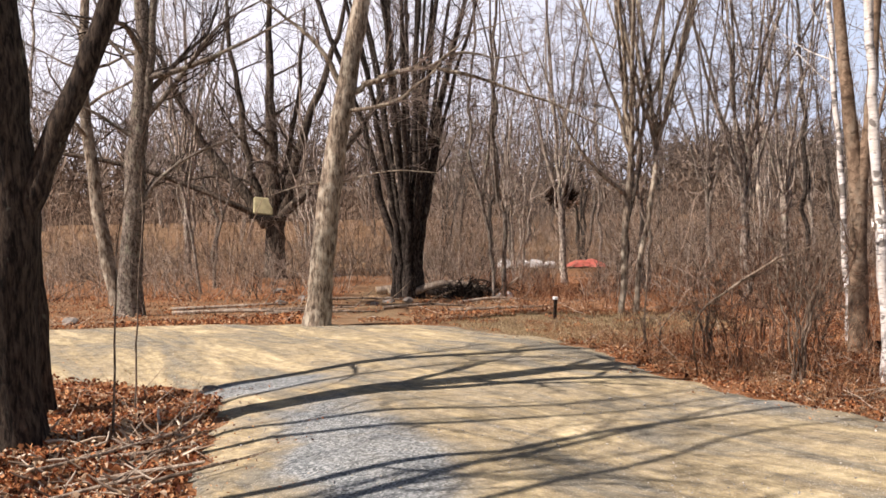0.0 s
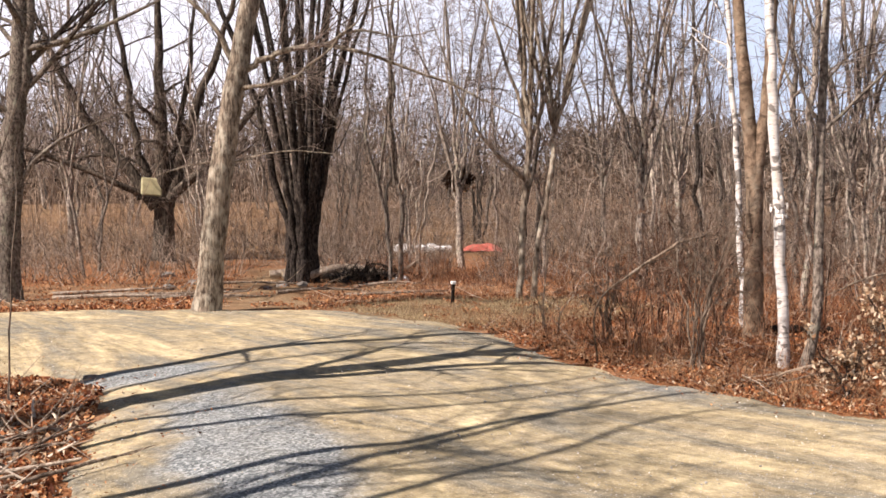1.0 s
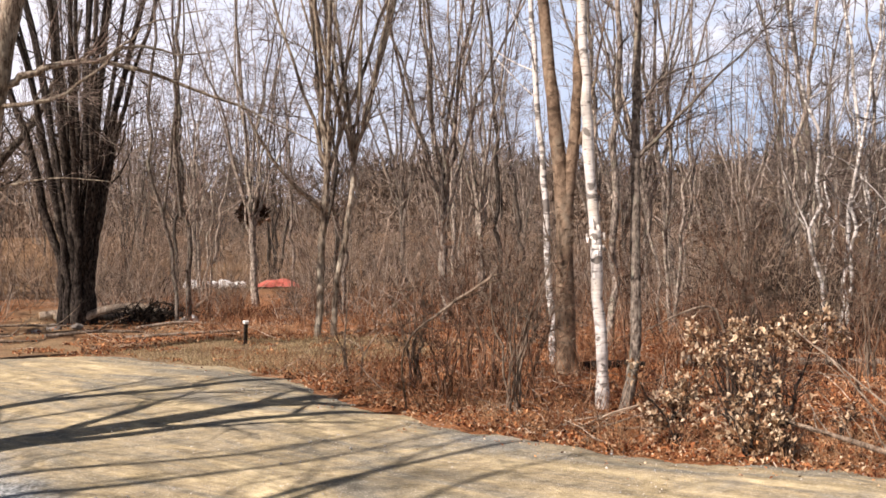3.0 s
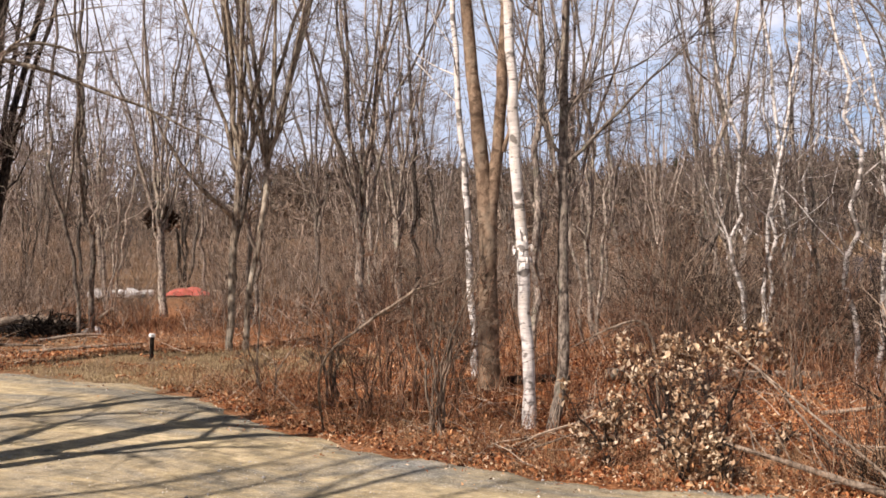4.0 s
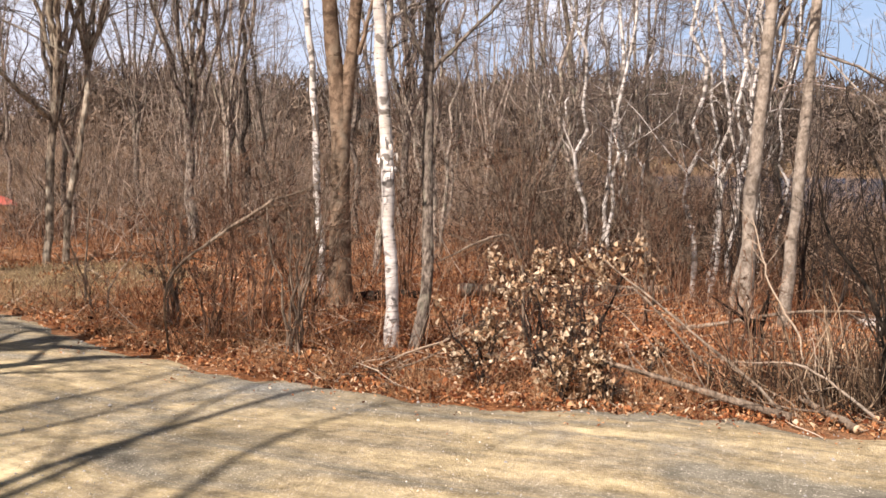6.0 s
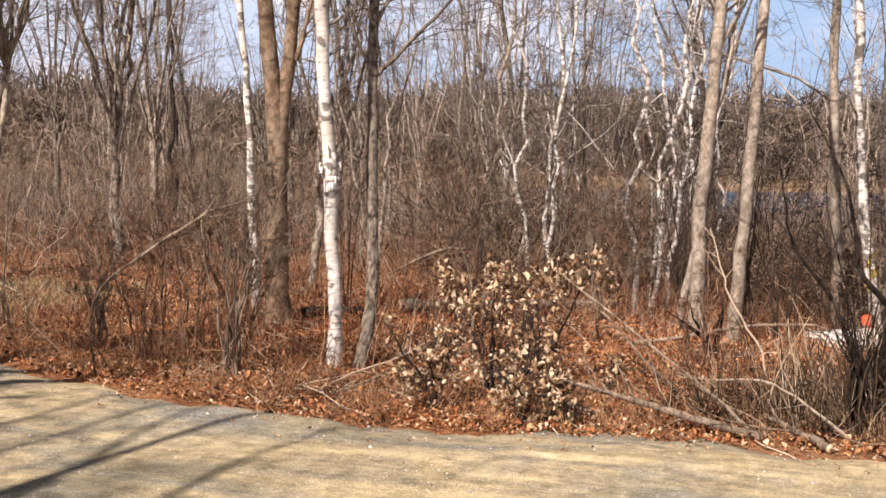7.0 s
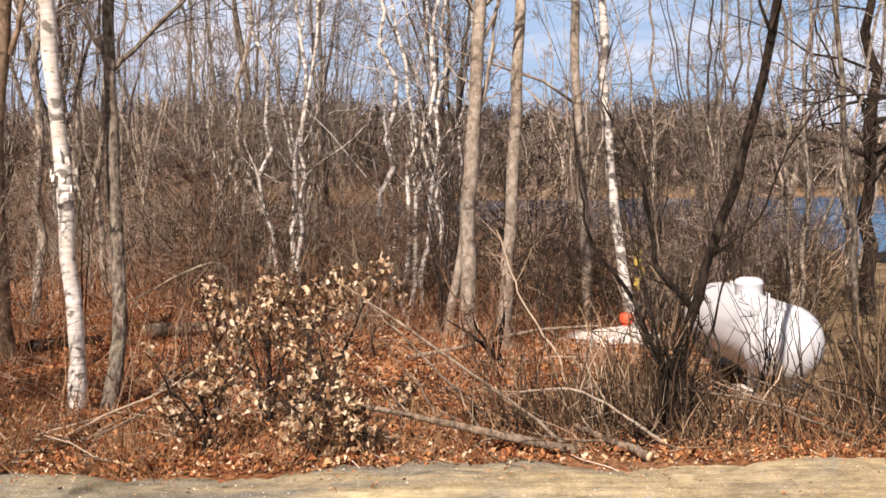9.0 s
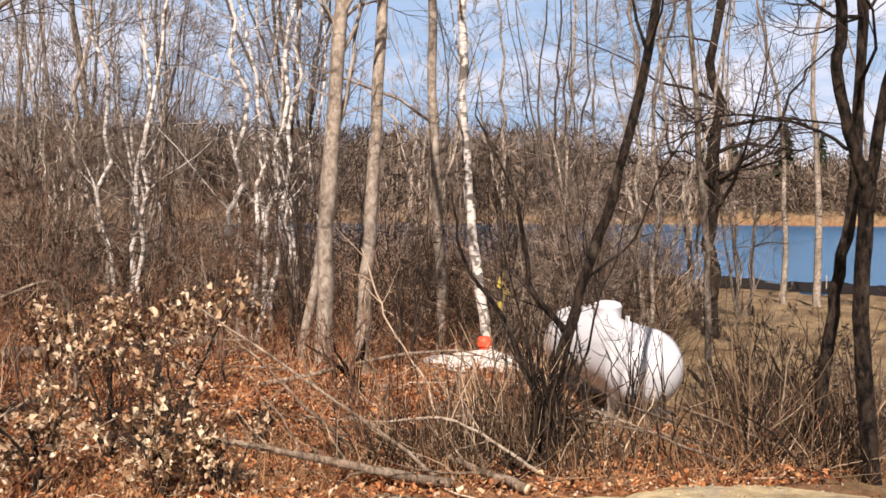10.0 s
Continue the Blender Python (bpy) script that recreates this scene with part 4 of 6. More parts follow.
# ---- woods behind ----
def variant(seed, kind):
    rng = random.Random(seed)
    o = levels()

    def u(a, b):
        return rng.uniform(a, b)

    if kind == "slim":
        w, q = u(-0.35, 0.35), u(-0.3, 0.3)
        stem(rng, o, [(0, 0, -0.2), (w * 0.5, 0.1, 1.4), (w + 0.3 * q, -0.1 + q, 3.0), (w * 1.3, q * 0.4, 4.8), (w * 1.6 - 0.3 * q, 0.2, 6.6)], u(0.04, 0.078), 0.014, u(9, 12), 0.07, 1.3, 17, 1.5, 2.0, 3, 5, 0.08, (0.5, 1.1), 0.08, 1.35)
        stem(rng, o, [(w * 0.8, 0.0, 2.0), (w + 0.35, 0.3 * q, 3.4), (w + 0.7, q, 5.2)], u(0.022, 0.035), 0.01, u(7, 9), 0.06, 1.0, 6, 3.0, 1.5, 3, 4, 0.08, (0.5, 1.1), 0.08, 1.2)
    elif kind == "broom":
        stem(rng, o, [(0, 0, -0.2), (0.07, 0, 1.1), (0.1, 0.05, u(1.6, 2.4))], u(0.075, 0.11), 0.07, 1.6, 0.03, 1.35, 0)
        for i in range(10):
            a, s = i * 2.399, ((i + 0.5) / 10) ** 0.6
            stem(rng, o, [(0.08, 0.03, 1.4 + 0.8 * rng.random()), (0.1 + 0.55 * s * math.cos(a), 0.5 * s * math.sin(a), u(3.0, 3.8)), (0.1 + 1.6 * s * math.cos(a), 1.5 * s * math.sin(a), u(5.6, 6.6))], u(0.02, 0.042), 0.01, u(7.5, 10.5), 0.07, 1.0, 6, 2.8, 1.6, 3, 4, 0.08, (0.4, 1.0), 0.06, 1.4)
    elif kind == "clump":
        for i in range(rng.randint(5, 8)):
            a, s = i * 2.399 + rng.random(), u(0.4, 1.3)
            stem(rng, o, [(0.15 * math.cos(a), 0.15 * math.sin(a), -0.2), (0.35 * s * math.cos(a), 0.35 * s * math.sin(a), 1.5), (0.8 * s * math.cos(a) + u(-0.2, 0.2), 0.8 * s * math.sin(a), 3.2), (1.1 * s * math.cos(a), 1.1 * s * math.sin(a) + u(-0.2, 0.2), 5.0)], u(0.02, 0.045), 0.01, u(5, 9), 0.09, 1.2, 6, 1.1, 1.4, 3, 4, 0.07, (0.5, 1.1), 0.06, 1.3)
    else:
        for i in range(rng.randint(2, 4)):
            a = i * 2.2 + rng.random()
            stem(rng, o, [(0.1 * math.cos(a), 0.1 * math.sin(a), -0.2), (0.3 * math.cos(a) + u(-0.15, 0.15), 0.25 * math.sin(a), 1.5), (0.35 * math.cos(a), 0.45 * math.sin(a) + u(-0.2, 0.2), 2.9), (0.7 * math.cos(a), 0.6 * math.sin(a), 4.6)], u(0.026, 0.042), 0.012, u(6.5, 9), 0.09, 1.1, 10, 1.5, 1.5, 3, 4, 0.06, (0.5, 1.1), 0.10, 1.3)
    for k in (2, 3):
        o[k] = [(pts, [max(q, 0.0034) for q in rad]) for pts, rad in o[k]]
    return o


WOODS = (("slim", 201, "slim bare grey tree in the woods"), ("slim", 202, "slim bare grey tree in the woods"), ("slim", 203, "slim bare grey tree in the woods"), ("slim", 204, "slim bare grey tree in the woods"),
         ("broom", 211, "bare tree with a broom-like crown"), ("broom", 212, "bare tree with a broom-like crown"), ("clump", 221, "bare clump of thin grey stems"), ("clump", 222, "bare clump of thin grey stems"), ("clump", 223, "bare clump of thin grey stems"),
         ("birch", 231, "pale birch stems among the brush"), ("birch", 232, "pale birch stems among the brush"))
CLEAR = [(A, 1.5), (A2, 1.5), (B1, 1.2), (B2, 1.0), (C, 2.4), (D, 1.5), (E_, 1.6), (F_, 1.3), (H, 1.0), (I_, 0.8), (J, 0.8), (K, 0.8), (N, 0.8)]


def open_ground(x, y):
    """Whether the woods leave a place free: the road, the clearings and the bank."""
    u = 0.93 * x - 0.35 * y
    if float(road_depth(np.array(x), np.array(y))) > -1.2 or u > 34:
        return True
    if u > 6.8 and (y < 0.8 + 0.235 * x or x < 11.5 and y < 7):
        return True
    if x < 3.8 and y < 15.5 and x > -4.5 or y < 17.2 and x <= -4.5 or x < 2.2 and y < 19.5 and math.hypot(x - 1.2, y - 17.1) > 0.5:
        return True
    if x > 3.8 and y < 8.2 + max(0.0, 0.25 * (x - 8)) or (math.hypot(x - 2.0, y - 12.5) < 3.0):
        return True
    if y > 14 and y < 29.5 and abs((x + 1.5) * 0.978 - (y + 1.8) * 0.21) < 0.7:
        return True
    return any(math.hypot(x - cx, y - cy) < r for (cx, cy), r in CLEAR)


NAMED = [(5.67, 15.1, 5), (8.2, 14.0, 2), (1.15, 17.0, 0), (1.35, 17.3, 1), (10.2, 11.4, 3), (15.6, 12.2, 9), (14.2, 13.4, 10), (12.6, 13.6, 6), (21.0, 9.0, 1), (23.0, 8.4, 3), (25.0, 9.6, 2), (24.0, 6.8, 0), (27.0, 8.6, 1), (19.5, 7.2, 7), (7.6, 11.0, 7), (6.2, 10.4, 2)]
firsts = {}
rng = random.Random(300)
placed = []
while len(placed) < 124:
    fixed = NAMED[len(placed)] if len(placed) < len(NAMED) else None
    d = 12.0 + 50.0 * rng.random() ** 0.8
    a = radians(rng.uniform(-24, 92))
    x, y = -1.2 + d * math.sin(a), -1.0 + d * math.cos(a)
    if fixed:
        x, y = fixed[:2]
    elif open_ground(x, y) or any(math.hypot(x - px, y - py) < 0.75 + 0.012 * d for px, py in placed):
        continue
    placed.append((x, y))
    k = rng.choice((0, 1, 2, 3, 0, 1, 2, 3, 4, 5, 6, 7, 8, 6, 7, 9, 10)) if d < 34 else rng.choice((0, 1, 2, 3, 4, 5, 6, 7, 8))
    k = fixed[2] if fixed else k
    kind, seed, label = WOODS[k]
    z = float(land(np.array(x), np.array(y))) - 0.05
    turn, size = rng.uniform(0, 360), rng.uniform(0.8, 1.2)
    if k not in firsts:
        name = {"slim": "slim_tree", "broom": "broom_tree", "clump": "clump_tree", "birch": "birch_tree"}[kind]
        bark_mat = BARK_BIRCH_FAR if kind == "birch" else BARK_WOODS
        firsts[k] = tree(name, (x, y), variant(seed, kind), label, "tree", bark_mat, TWIG_WOODS, "trees of the woods", 7, turn)
    else:
        copy_thing(firsts[k], pose(x, y, z, rng.gauss(0, 2.5), rng.gauss(0, 2.5), turn) @ Matrix.Scale(size, 4))


# more trees whose twigs fill the sky over the verge and the bank
for k, x, y, turn in ((8, 18.6, 4.3, 20), (6, 21.5, 3.9, 130), (7, 13.4, 3.9, 210), (4, 7.4, 17.5, 40), (5, 9.9, 15.2, 300), (0, 4.2, 17.8, 75), (4, 3.6, 21.5, 190), (1, 11.6, 16.5, 100), (2, 8.9, 19.5, 60), (9, 10.2, 8.23, 140), (10, 9.64, 9.72, 20), (9, 11.14, 8.8, 260)):
    copy_thing(firsts[k], pose(x, y, float(land(np.array(x), np.array(y))) - 0.05, 0, 0, turn))


def sprays(rng_np, base, lean, length, r, points=4, wob=0.10, taper=0.85):
    """Points and radii of many bending stems at once."""
    n = len(base)
    d = np.concatenate([lean, np.ones((n, 1))], 1)
    d /= np.linalg.norm(d, axis=1, keepdims=True)
    P = [base]
    for _ in range(points - 1):
        d = d + rng_np.normal(0, wob, (n, 3))
        d /= np.linalg.norm(d, axis=1, keepdims=True)
        P.append(P[-1] + d * (length / (points - 1))[:, None])
    s = np.linspace(0, 1, points)
    return np.stack(P, 1), r[:, None] * (1 - taper * s)


def side_twigs(rng_np, P, length, r, count, splay=0.7, points=3, low=0.3):
    """Twigs out of the stems P."""
    n, m = P.shape[:2]
    who = rng_np.integers(0, n, n * count)
    s = rng_np.uniform(low, 0.98, n * count) * (m - 1)
    i = np.minimum(s.astype(int), m - 2)
    f = (s - i)[:, None]
    base = P[who, i] * (1 - f) + P[who, i + 1] * f
    d = P[who, i + 1] - P[who, i]
    d /= np.linalg.norm(d, axis=1, keepdims=True) + 1e-9
    d = d + rng_np.normal(0, splay * 0.6, d.shape)
    d /= np.linalg.norm(d, axis=1, keepdims=True)
    L = (length[who] * rng_np.uniform(0.2, 0.5, len(who)))[:, None]
    Q = [base]
    for _ in range(points - 1):
        d = d + rng_np.normal(0, 0.12, d.shape) + (0, 0, 0.06)
        d /= np.linalg.norm(d, axis=1, keepdims=True)
        Q.append(Q[-1] + d * L / (points - 1))
    return np.stack(Q, 1), (r[who] * 0.5)[:, None] * (1 - 0.8 * np.linspace(0, 1, points))


def scatter(rng_np, count, near, far, a0, a1, test, power=1.0):
    """Random places seen round the walk, in a fan of bearings, where test holds."""
    xs, ys = np.empty(0), np.empty(0)
    while len(xs) < count:
        d = near + (far - near) * rng_np.random(count * 2) ** power
        a = np.radians(rng_np.uniform(a0, a1, count * 2))
        x, y = -1.2 + d * np.sin(a), -1.0 + d * np.cos(a)
        ok = test(x, y)
        xs, ys = np.r_[xs, x[ok]], np.r_[ys, y[ok]]
    return xs[:count], ys[:count]


def in_woods(x, y):
    u = 0.93 * x - 0.35 * y
    ok = (road_depth(x, y) < -1.0) & (u < 34) & ~((u > 6.5) & ((y < 0.6 + 0.225 * x) | (x < 11) & (y < 6.4)))
    ok &= ~((x < 3.4) & (x > -4.5) & (y < 15.0)) & ~((y < 17.0) & (x <= -4.5))
    ok &= ~((x < 2.2 + 0.5 * ripple(x, y, 1.1)) & (y < 19.2 + 0.8 * ripple(x, y, 0.8)))
    ok &= np.abs((x - 2.0) * 0.965 - (y - 15.0) * 0.262) > np.where((y > 14) & (y < 30), 0.40, 0.0)
    ok &= ~((np.abs(x + 1.35 - 0.06 * (y - 14)) < 0.8) & (y < 24))
    return ok & ~((x > 3.4) & (x < 11) & (y < 8.5)) & (np.hypot(x - 2.0, y - 12.5) > 3.2)


def sight(x, y):
    """Shorter growth along the old trail that leads to the red tarp."""
    a = np.degrees(np.arctan2(x + 1.5, y + 2.2))
    return 1 - 0.58 * smooth(6.8, 8.4, a) * smooth(15.5, 14.0, a) * smooth(13.5, 15, y) * smooth(33, 30, y)


# thicket of saplings and brush filling the woods
rnd = np.random.default_rng(7)
x, y = scatter(rnd, 4900, 11, 60, -24, 92, in_woods, 1.0)
x2, y2 = scatter(rnd, 1700, 14, 36, 40, 80, in_woods, 1.0)
x, y = np.r_[x, x2], np.r_[y, y2]
near = np.hypot(x, y) + 22 * (np.arange(len(x)) >= 4900)
L = rnd.uniform(0.35, 1.6, len(x)) * (1 + 0.9 * smooth(16, 42, near)) * (1 + 0.9 * (rnd.random(len(x)) < 0.15)) * sight(x, y)
L = np.minimum(L, np.where(np.hypot(x, y) < 24, 2.1, 4.0))
r = 0.003 + 0.0035 * L * rnd.uniform(0.6, 1.2, len(x))
P, R = sprays(rnd, np.stack([x, y, land(x, y) - 0.03], 1), rnd.normal(0, 0.30, (len(x), 2)), L, r, 5, 0.24)
P2, R2 = side_twigs(rnd, P, np.minimum(L, 1.8) * 0.95, r, 6, 1.05, 3, 0.08)
thicket = new("thicket", mesh_of("thicket", *gather([tubes(P, R, 3), tubes(P2, R2, 3)]), THICKET))
tagged(thicket, "dense grey-brown thicket of bare saplings", "brush", kind="stuff")

# low fine brush round the old forked tree and along the trail
x, y = scatter(rnd, 2200, 17.5, 34, -26, 16, in_woods, 1.0)
x2, y2 = scatter(rnd, 6200, 15.5, 56, 2, 52, in_woods, 0.9)
x, y = np.r_[x, x2], np.r_[y, y2]
L = rnd.uniform(0.5, 1.5, len(x)) * np.where(np.arange(len(x)) < 2200, 1.0, 1.25 + 0.5 * smooth(24, 40, np.hypot(x, y))) * sight(x, y)
r = rnd.uniform(0.004, 0.009, len(x))
P, R = sprays(rnd, np.stack([x, y, land(x, y) - 0.03], 1), rnd.normal(0, 0.4, (len(x), 2)), L, r, 4, 0.3, 0.7)
P2, R2 = side_twigs(rnd, P, L, r, 6, 1.0, 2, 0.15)
low_brush = new("low_brush", mesh_of("low_brush", *gather([tubes(P, R, 3), tubes(P2, R2, 3)]), LOWBRUSH))
tagged(low_brush, "low fine grey-brown brush beneath the old trees", "brush", kind="stuff")

# tangled vines and brush on the bank behind the tank
x, y = scatter(rnd, 1700, 11.0, 24, 40, 75, in_woods, 1.3)
L = rnd.uniform(0.9, 2.7, len(x))
r = rnd.uniform(0.004, 0.011, len(x))
P, R = sprays(rnd, np.stack([x, y, land(x, y) - 0.03], 1), rnd.normal(0, 0.5, (len(x), 2)), L, r, 6, 0.42, 0.8)
P2, R2 = side_twigs(rnd, P, L * 0.9, r, 6, 1.6, 3, 0.1)
tangle = new("brush_tangle", mesh_of("brush_tangle", *gather([tubes(P, R, 3), tubes(P2, R2, 3)]), BRAMBLE))
tagged(tangle, "tangled brown vines and brush behind the tank", "brush", kind="stuff")

# far woods: a band of bare trees along the lake and up the rise, with conifers among them
def far_place(x, y):
    u, far = 0.93 * x - 0.35 * y, np.hypot(x, y)
    return np.where(u > 33, far > 154, far > 58)


x, y = scatter(rnd, 3900, 52, 190, -28, 100, far_place, 0.8)
x2, y2 = scatter(rnd, 6000, 154, 192, 18, 100, far_place, 1.0)
x, y = np.r_[x, x2], np.r_[y, y2]
dist = np.hypot(x, y)
bearing = np.degrees(np.arctan2(x, y))
L = rnd.uniform(0.55, 1.0, len(x)) * (2.6 + 1.6 * smooth(60, 110, dist) + 7.6 * smooth(120, 160, dist)) * (1 - 0.42 * smooth(70, 77, bearing)) * (1 + 0.75 * smooth(14, 2, bearing))
L *= 1 + 0.8 * (rnd.random(len(x)) < 0.06) * (dist < 120)
r = 0.02 + 0.0065 * L
P, R = sprays(rnd, np.stack([x, y, land(x, y) - 0.1], 1), rnd.normal(0, 0.14, (len(x), 2)), L, r, 3, 0.10)
# twig tufts: slender four-cornered slips set round the stems
Q, _ = side_twigs(rnd, P, L * 0.9, r, 12, 2.2, 2, 0.05)
q0, q1 = Q[:, 0], Q[:, 1]
side = np.cross(q1 - q0, rnd.normal(0, 1, q0.shape))
side /= np.linalg.norm(side, axis=1, keepdims=True) + 1e-9
side *= (0.035 + 0.00042 * np.hypot(q0[:, 0], q0[:, 1]))[:, None]
mid = (q0 + q1) * 0.5
slips = np.stack([q0, mid + side, q1, mid - side], 1).reshape(-1, 3)
far_woods = new("far_woods", mesh_of("far_woods", *gather([tubes(P, R, 3), (slips, np.arange(len(slips)).reshape(-1, 4))]), FARWOOD, smooth=False))
tagged(far_woods, "distant bare grey-brown woods beyond the lake", "woods", kind="stuff")

# low scrub along the far shore
x, y = scatter(rnd, 1500, 154, 166, 25, 100, far_place, 1.0)
L = rnd.uniform(1.5, 4.5, len(x))
r = rnd.uniform(0.04, 0.08, len(x))
P, R = sprays(rnd, np.stack([x, y, land(x, y) - 0.1], 1), rnd.normal(0, 0.3, (len(x), 2)), L, r, 3, 0.1)
P2, R2 = side_twigs(rnd, P, L, r * 1.6, 7, 1.0, 3, 0.0)
scrub = new("shore_scrub", mesh_of("shore_scrub", *gather([tubes(P, R, 3), tubes(P2, R2, 3)]), FARWOOD))
tagged(scrub, "tangled brown scrub along the far shore", "brush", kind="stuff")


def conifer(seed, tall):
    """A spruce: a straight stem and whorls of drooping boughs set with needle tufts."""
    g = np.random.default_rng(seed)
    t = tubes([[(0, 0, -0.5), (0, 0, tall * 0.5), (0, 0, tall)]], [[0.2, 0.12, 0.02]], 6)
    n = 420
    h = g.random(n) ** 0.8
    z = tall * (0.10 + 0.88 * h)
    a = g.uniform(0, 6.283, n)
    reach = (tall * 0.26 * (1 - h) ** 0.8 + 0.3) * g.uniform(0.4, 1.15, n)
    tip = np.stack([np.cos(a) * reach, np.sin(a) * reach, z - 0.35 * reach], 1)
    foot = np.stack([np.cos(a) * reach * 0.1, np.sin(a) * reach * 0.1, z], 1)
    side = np.stack([-np.sin(a), np.cos(a), np.zeros(n)], 1) * (0.16 + 0.22 * reach)[:, None]
    mid = (foot + tip) * 0.5
    V = np.stack([foot, mid + side + g.normal(0, 0.08, (n, 3)), tip, mid - side + g.normal(0, 0.08, (n, 3))], 1).reshape(-1, 3)
    return t, (V, np.arange(n * 4).reshape(-1, 4))


spruces = []
for i, (bearing_, dist, tall) in enumerate(((49.0, 170, 12.5), (50.2, 168, 13), (82.8, 168, 13.5), (51.4, 172, 13), (52.6, 169, 12.5), (53.8, 171, 12), (49.7, 176, 12), (55.2, 176, 12), (78.6, 178, 10.0), (80.2, 180, 10), (84.6, 178, 10.5), (86.2, 180, 10.5), (58.5, 184, 11), (62.0, 182, 11), (73.0, 184, 9.5), (40.0, 176, 11), (44.0, 178, 11))):
    a = radians(bearing_)
    x, y = -0.8 + dist * math.sin(a), 0.3 + dist * math.cos(a)
    z = float(land(np.array(x), np.array(y))) - 0.1
    if i < 3:
        top = root("spruce_tree", (x, y, z), "dark green spruce on the far shore", "tree", "far spruces")
        t_, n_ = conifer(400 + i, tall)
        part("trunk", t_, BARK_BLACK, top)
        part("crown", n_, CONIFER, top)
        spruces.append((top, tall))
    else:
        copy_thing(spruces[i % 3][0], pose(x, y, z - max(0.0, spruces[i % 3][1] - tall), 0, 0, i * 47.0))


# ---- verge: leaves, brush, grass, gravel ----
def leaves(g, centre, size, tilt=0.5, curl=0.35):
    """Folded leaves, two quads each."""
    n = len(centre)
    yaw = g.uniform(0, 6.283, n)
    ax = np.stack([np.cos(yaw), np.sin(yaw), g.normal(0, tilt, n)], 1)
    ax /= np.linalg.norm(ax, axis=1, keepdims=True)
    sd = np.cross(ax, np.stack([g.normal(0, tilt, n), g.normal(0, tilt, n), np.ones(n)], 1))
    sd /= np.linalg.norm(sd, axis=1, keepdims=True)
    up = np.cross(sd, ax)
    s = size[:, None]
    w = s * g.uniform(0.17, 0.33, n)[:, None]
    lift = up * s * g.uniform(-0.1, curl, n)[:, None]
    b, t = centre - ax * s * 0.5, centre + ax * s * 0.5 + lift * 0.5
    V = np.stack([b, centre - ax * s * 0.2 + sd * w + lift, centre + ax * s * 0.22 + sd * w * 0.8 + lift, t, centre + ax * s * 0.22 - sd * w * 0.8 + lift, centre - ax * s * 0.2 - sd * w + lift], 1)
    V = V + g.normal(0, 0.11, V.shape) * size[:, None, None]
    i = np.arange(n)[:, None] * 6
    return V.reshape(-1, 3), np.concatenate([i + (0, 1, 2, 3), i + (0, 3, 4, 5)])


def verge(x, y):
    u = 0.93 * x - 0.35 * y
    trail = (np.abs(x + 1.35 - 0.06 * (y - 14)) < 0.7) & (y > 13) & (ripple(x, y, 2.0) < 0.35)
    clearing = (np.hypot((x - 1.7) / 1.25, y - 11.9) < 1.9) & (ripple(x, y, 2.6) < 0.45)
    return (road_depth(x, y) < 0.04) & ~((u > 7.5) & (y < 7)) & ~((u > 4.3) & (y < 2.7) & (ripple(x, y, 2.2) < 0.7)) & ~trail & ~clearing


g = np.random.default_rng(21)
x, y = scatter(g, 95000, 3.2, 16, -40, 88, verge, 1.0)
z = land(x, y) + g.uniform(0.0, 0.05, len(x))
litter_v = leaves(g, np.stack([x, y, z], 1), g.uniform(0.013, 0.036, len(x)) * np.where(x < -2.2, 1.5, 1.0) * (1 + 0.6 * (g.random(len(x)) < 0.12)), 0.9, 0.7)
x, y = scatter(g, 9000, 13, 23, -26, 14, lambda x, y: verge(x, y) & (y > 12.5), 1.0)
deep_v = leaves(g, np.stack([x, y, land(x, y) + g.uniform(0.0, 0.07, len(x))], 1), g.uniform(0.02, 0.05, len(x)), 0.9, 0.7)
n_road = 800
x, y = scatter(g, n_road, 3.2, 14, -40, 88, lambda x, y: (road_depth(x, y) > 0.05) & (road_depth(x, y) < 0.1 + 0.9 * np.abs(ripple(x, y, 2.3))))
stray_v = leaves(g, np.stack([x, y, land(x, y) + 0.05], 1), g.uniform(0.012, 0.03, len(x)), 0.35)
leaf_litter = new("leaf_litter", mesh_of("leaf_litter", *gather([litter_v, deep_v, stray_v]), LEAF_LITTER, smooth=False))
tagged(leaf_litter, "fallen brown and orange leaves covering the verge", "leaves", kind="stuff")

def low_gap(x, y):
    """Shorter growth in the gap before the tank."""
    a = np.degrees(np.arctan2(y - 0.25, x + 0.85))
    return 1 - 0.84 * smooth(9.5, 12.0, a) * smooth(20.0, 18.0, a) * (x > 3.0) * smooth(3.5, 5.5, x) - 0.3 * smooth(5.5, 3.5, x) * (x > 3.0)


# paler curled leaves blown together along the road's edge
x, y = scatter(g, 800, 3.0, 12, 10, 88, lambda x, y: (road_depth(x, y) < 0.12) & (road_depth(x, y) > -0.55 - 0.5 * np.abs(ripple(x, y, 1.7))) & (x > 1.0) & ((x < 4.3) | (ripple(x, y, 2.9) > 0.75)), 1.0)
x2, y2 = scatter(g, 2600, 3.0, 10, -45, -8, lambda x, y: (road_depth(x, y) < 0.0) & (x < -2.5), 1.0)
x, y = np.r_[x, x2], np.r_[y, y2]
blown = new("blown_leaves", mesh_of("blown_leaves", *leaves(g, np.stack([x, y, land(x, y) + g.uniform(0.02, 0.07, len(x))], 1), g.uniform(0.018, 0.036, len(x)) * np.where(x < -2, 1.7, 1.0), 0.8, 0.8), OAK_LEAF, smooth=False))
tagged(blown, "pale tan leaves blown together along the road", "leaves", kind="stuff")


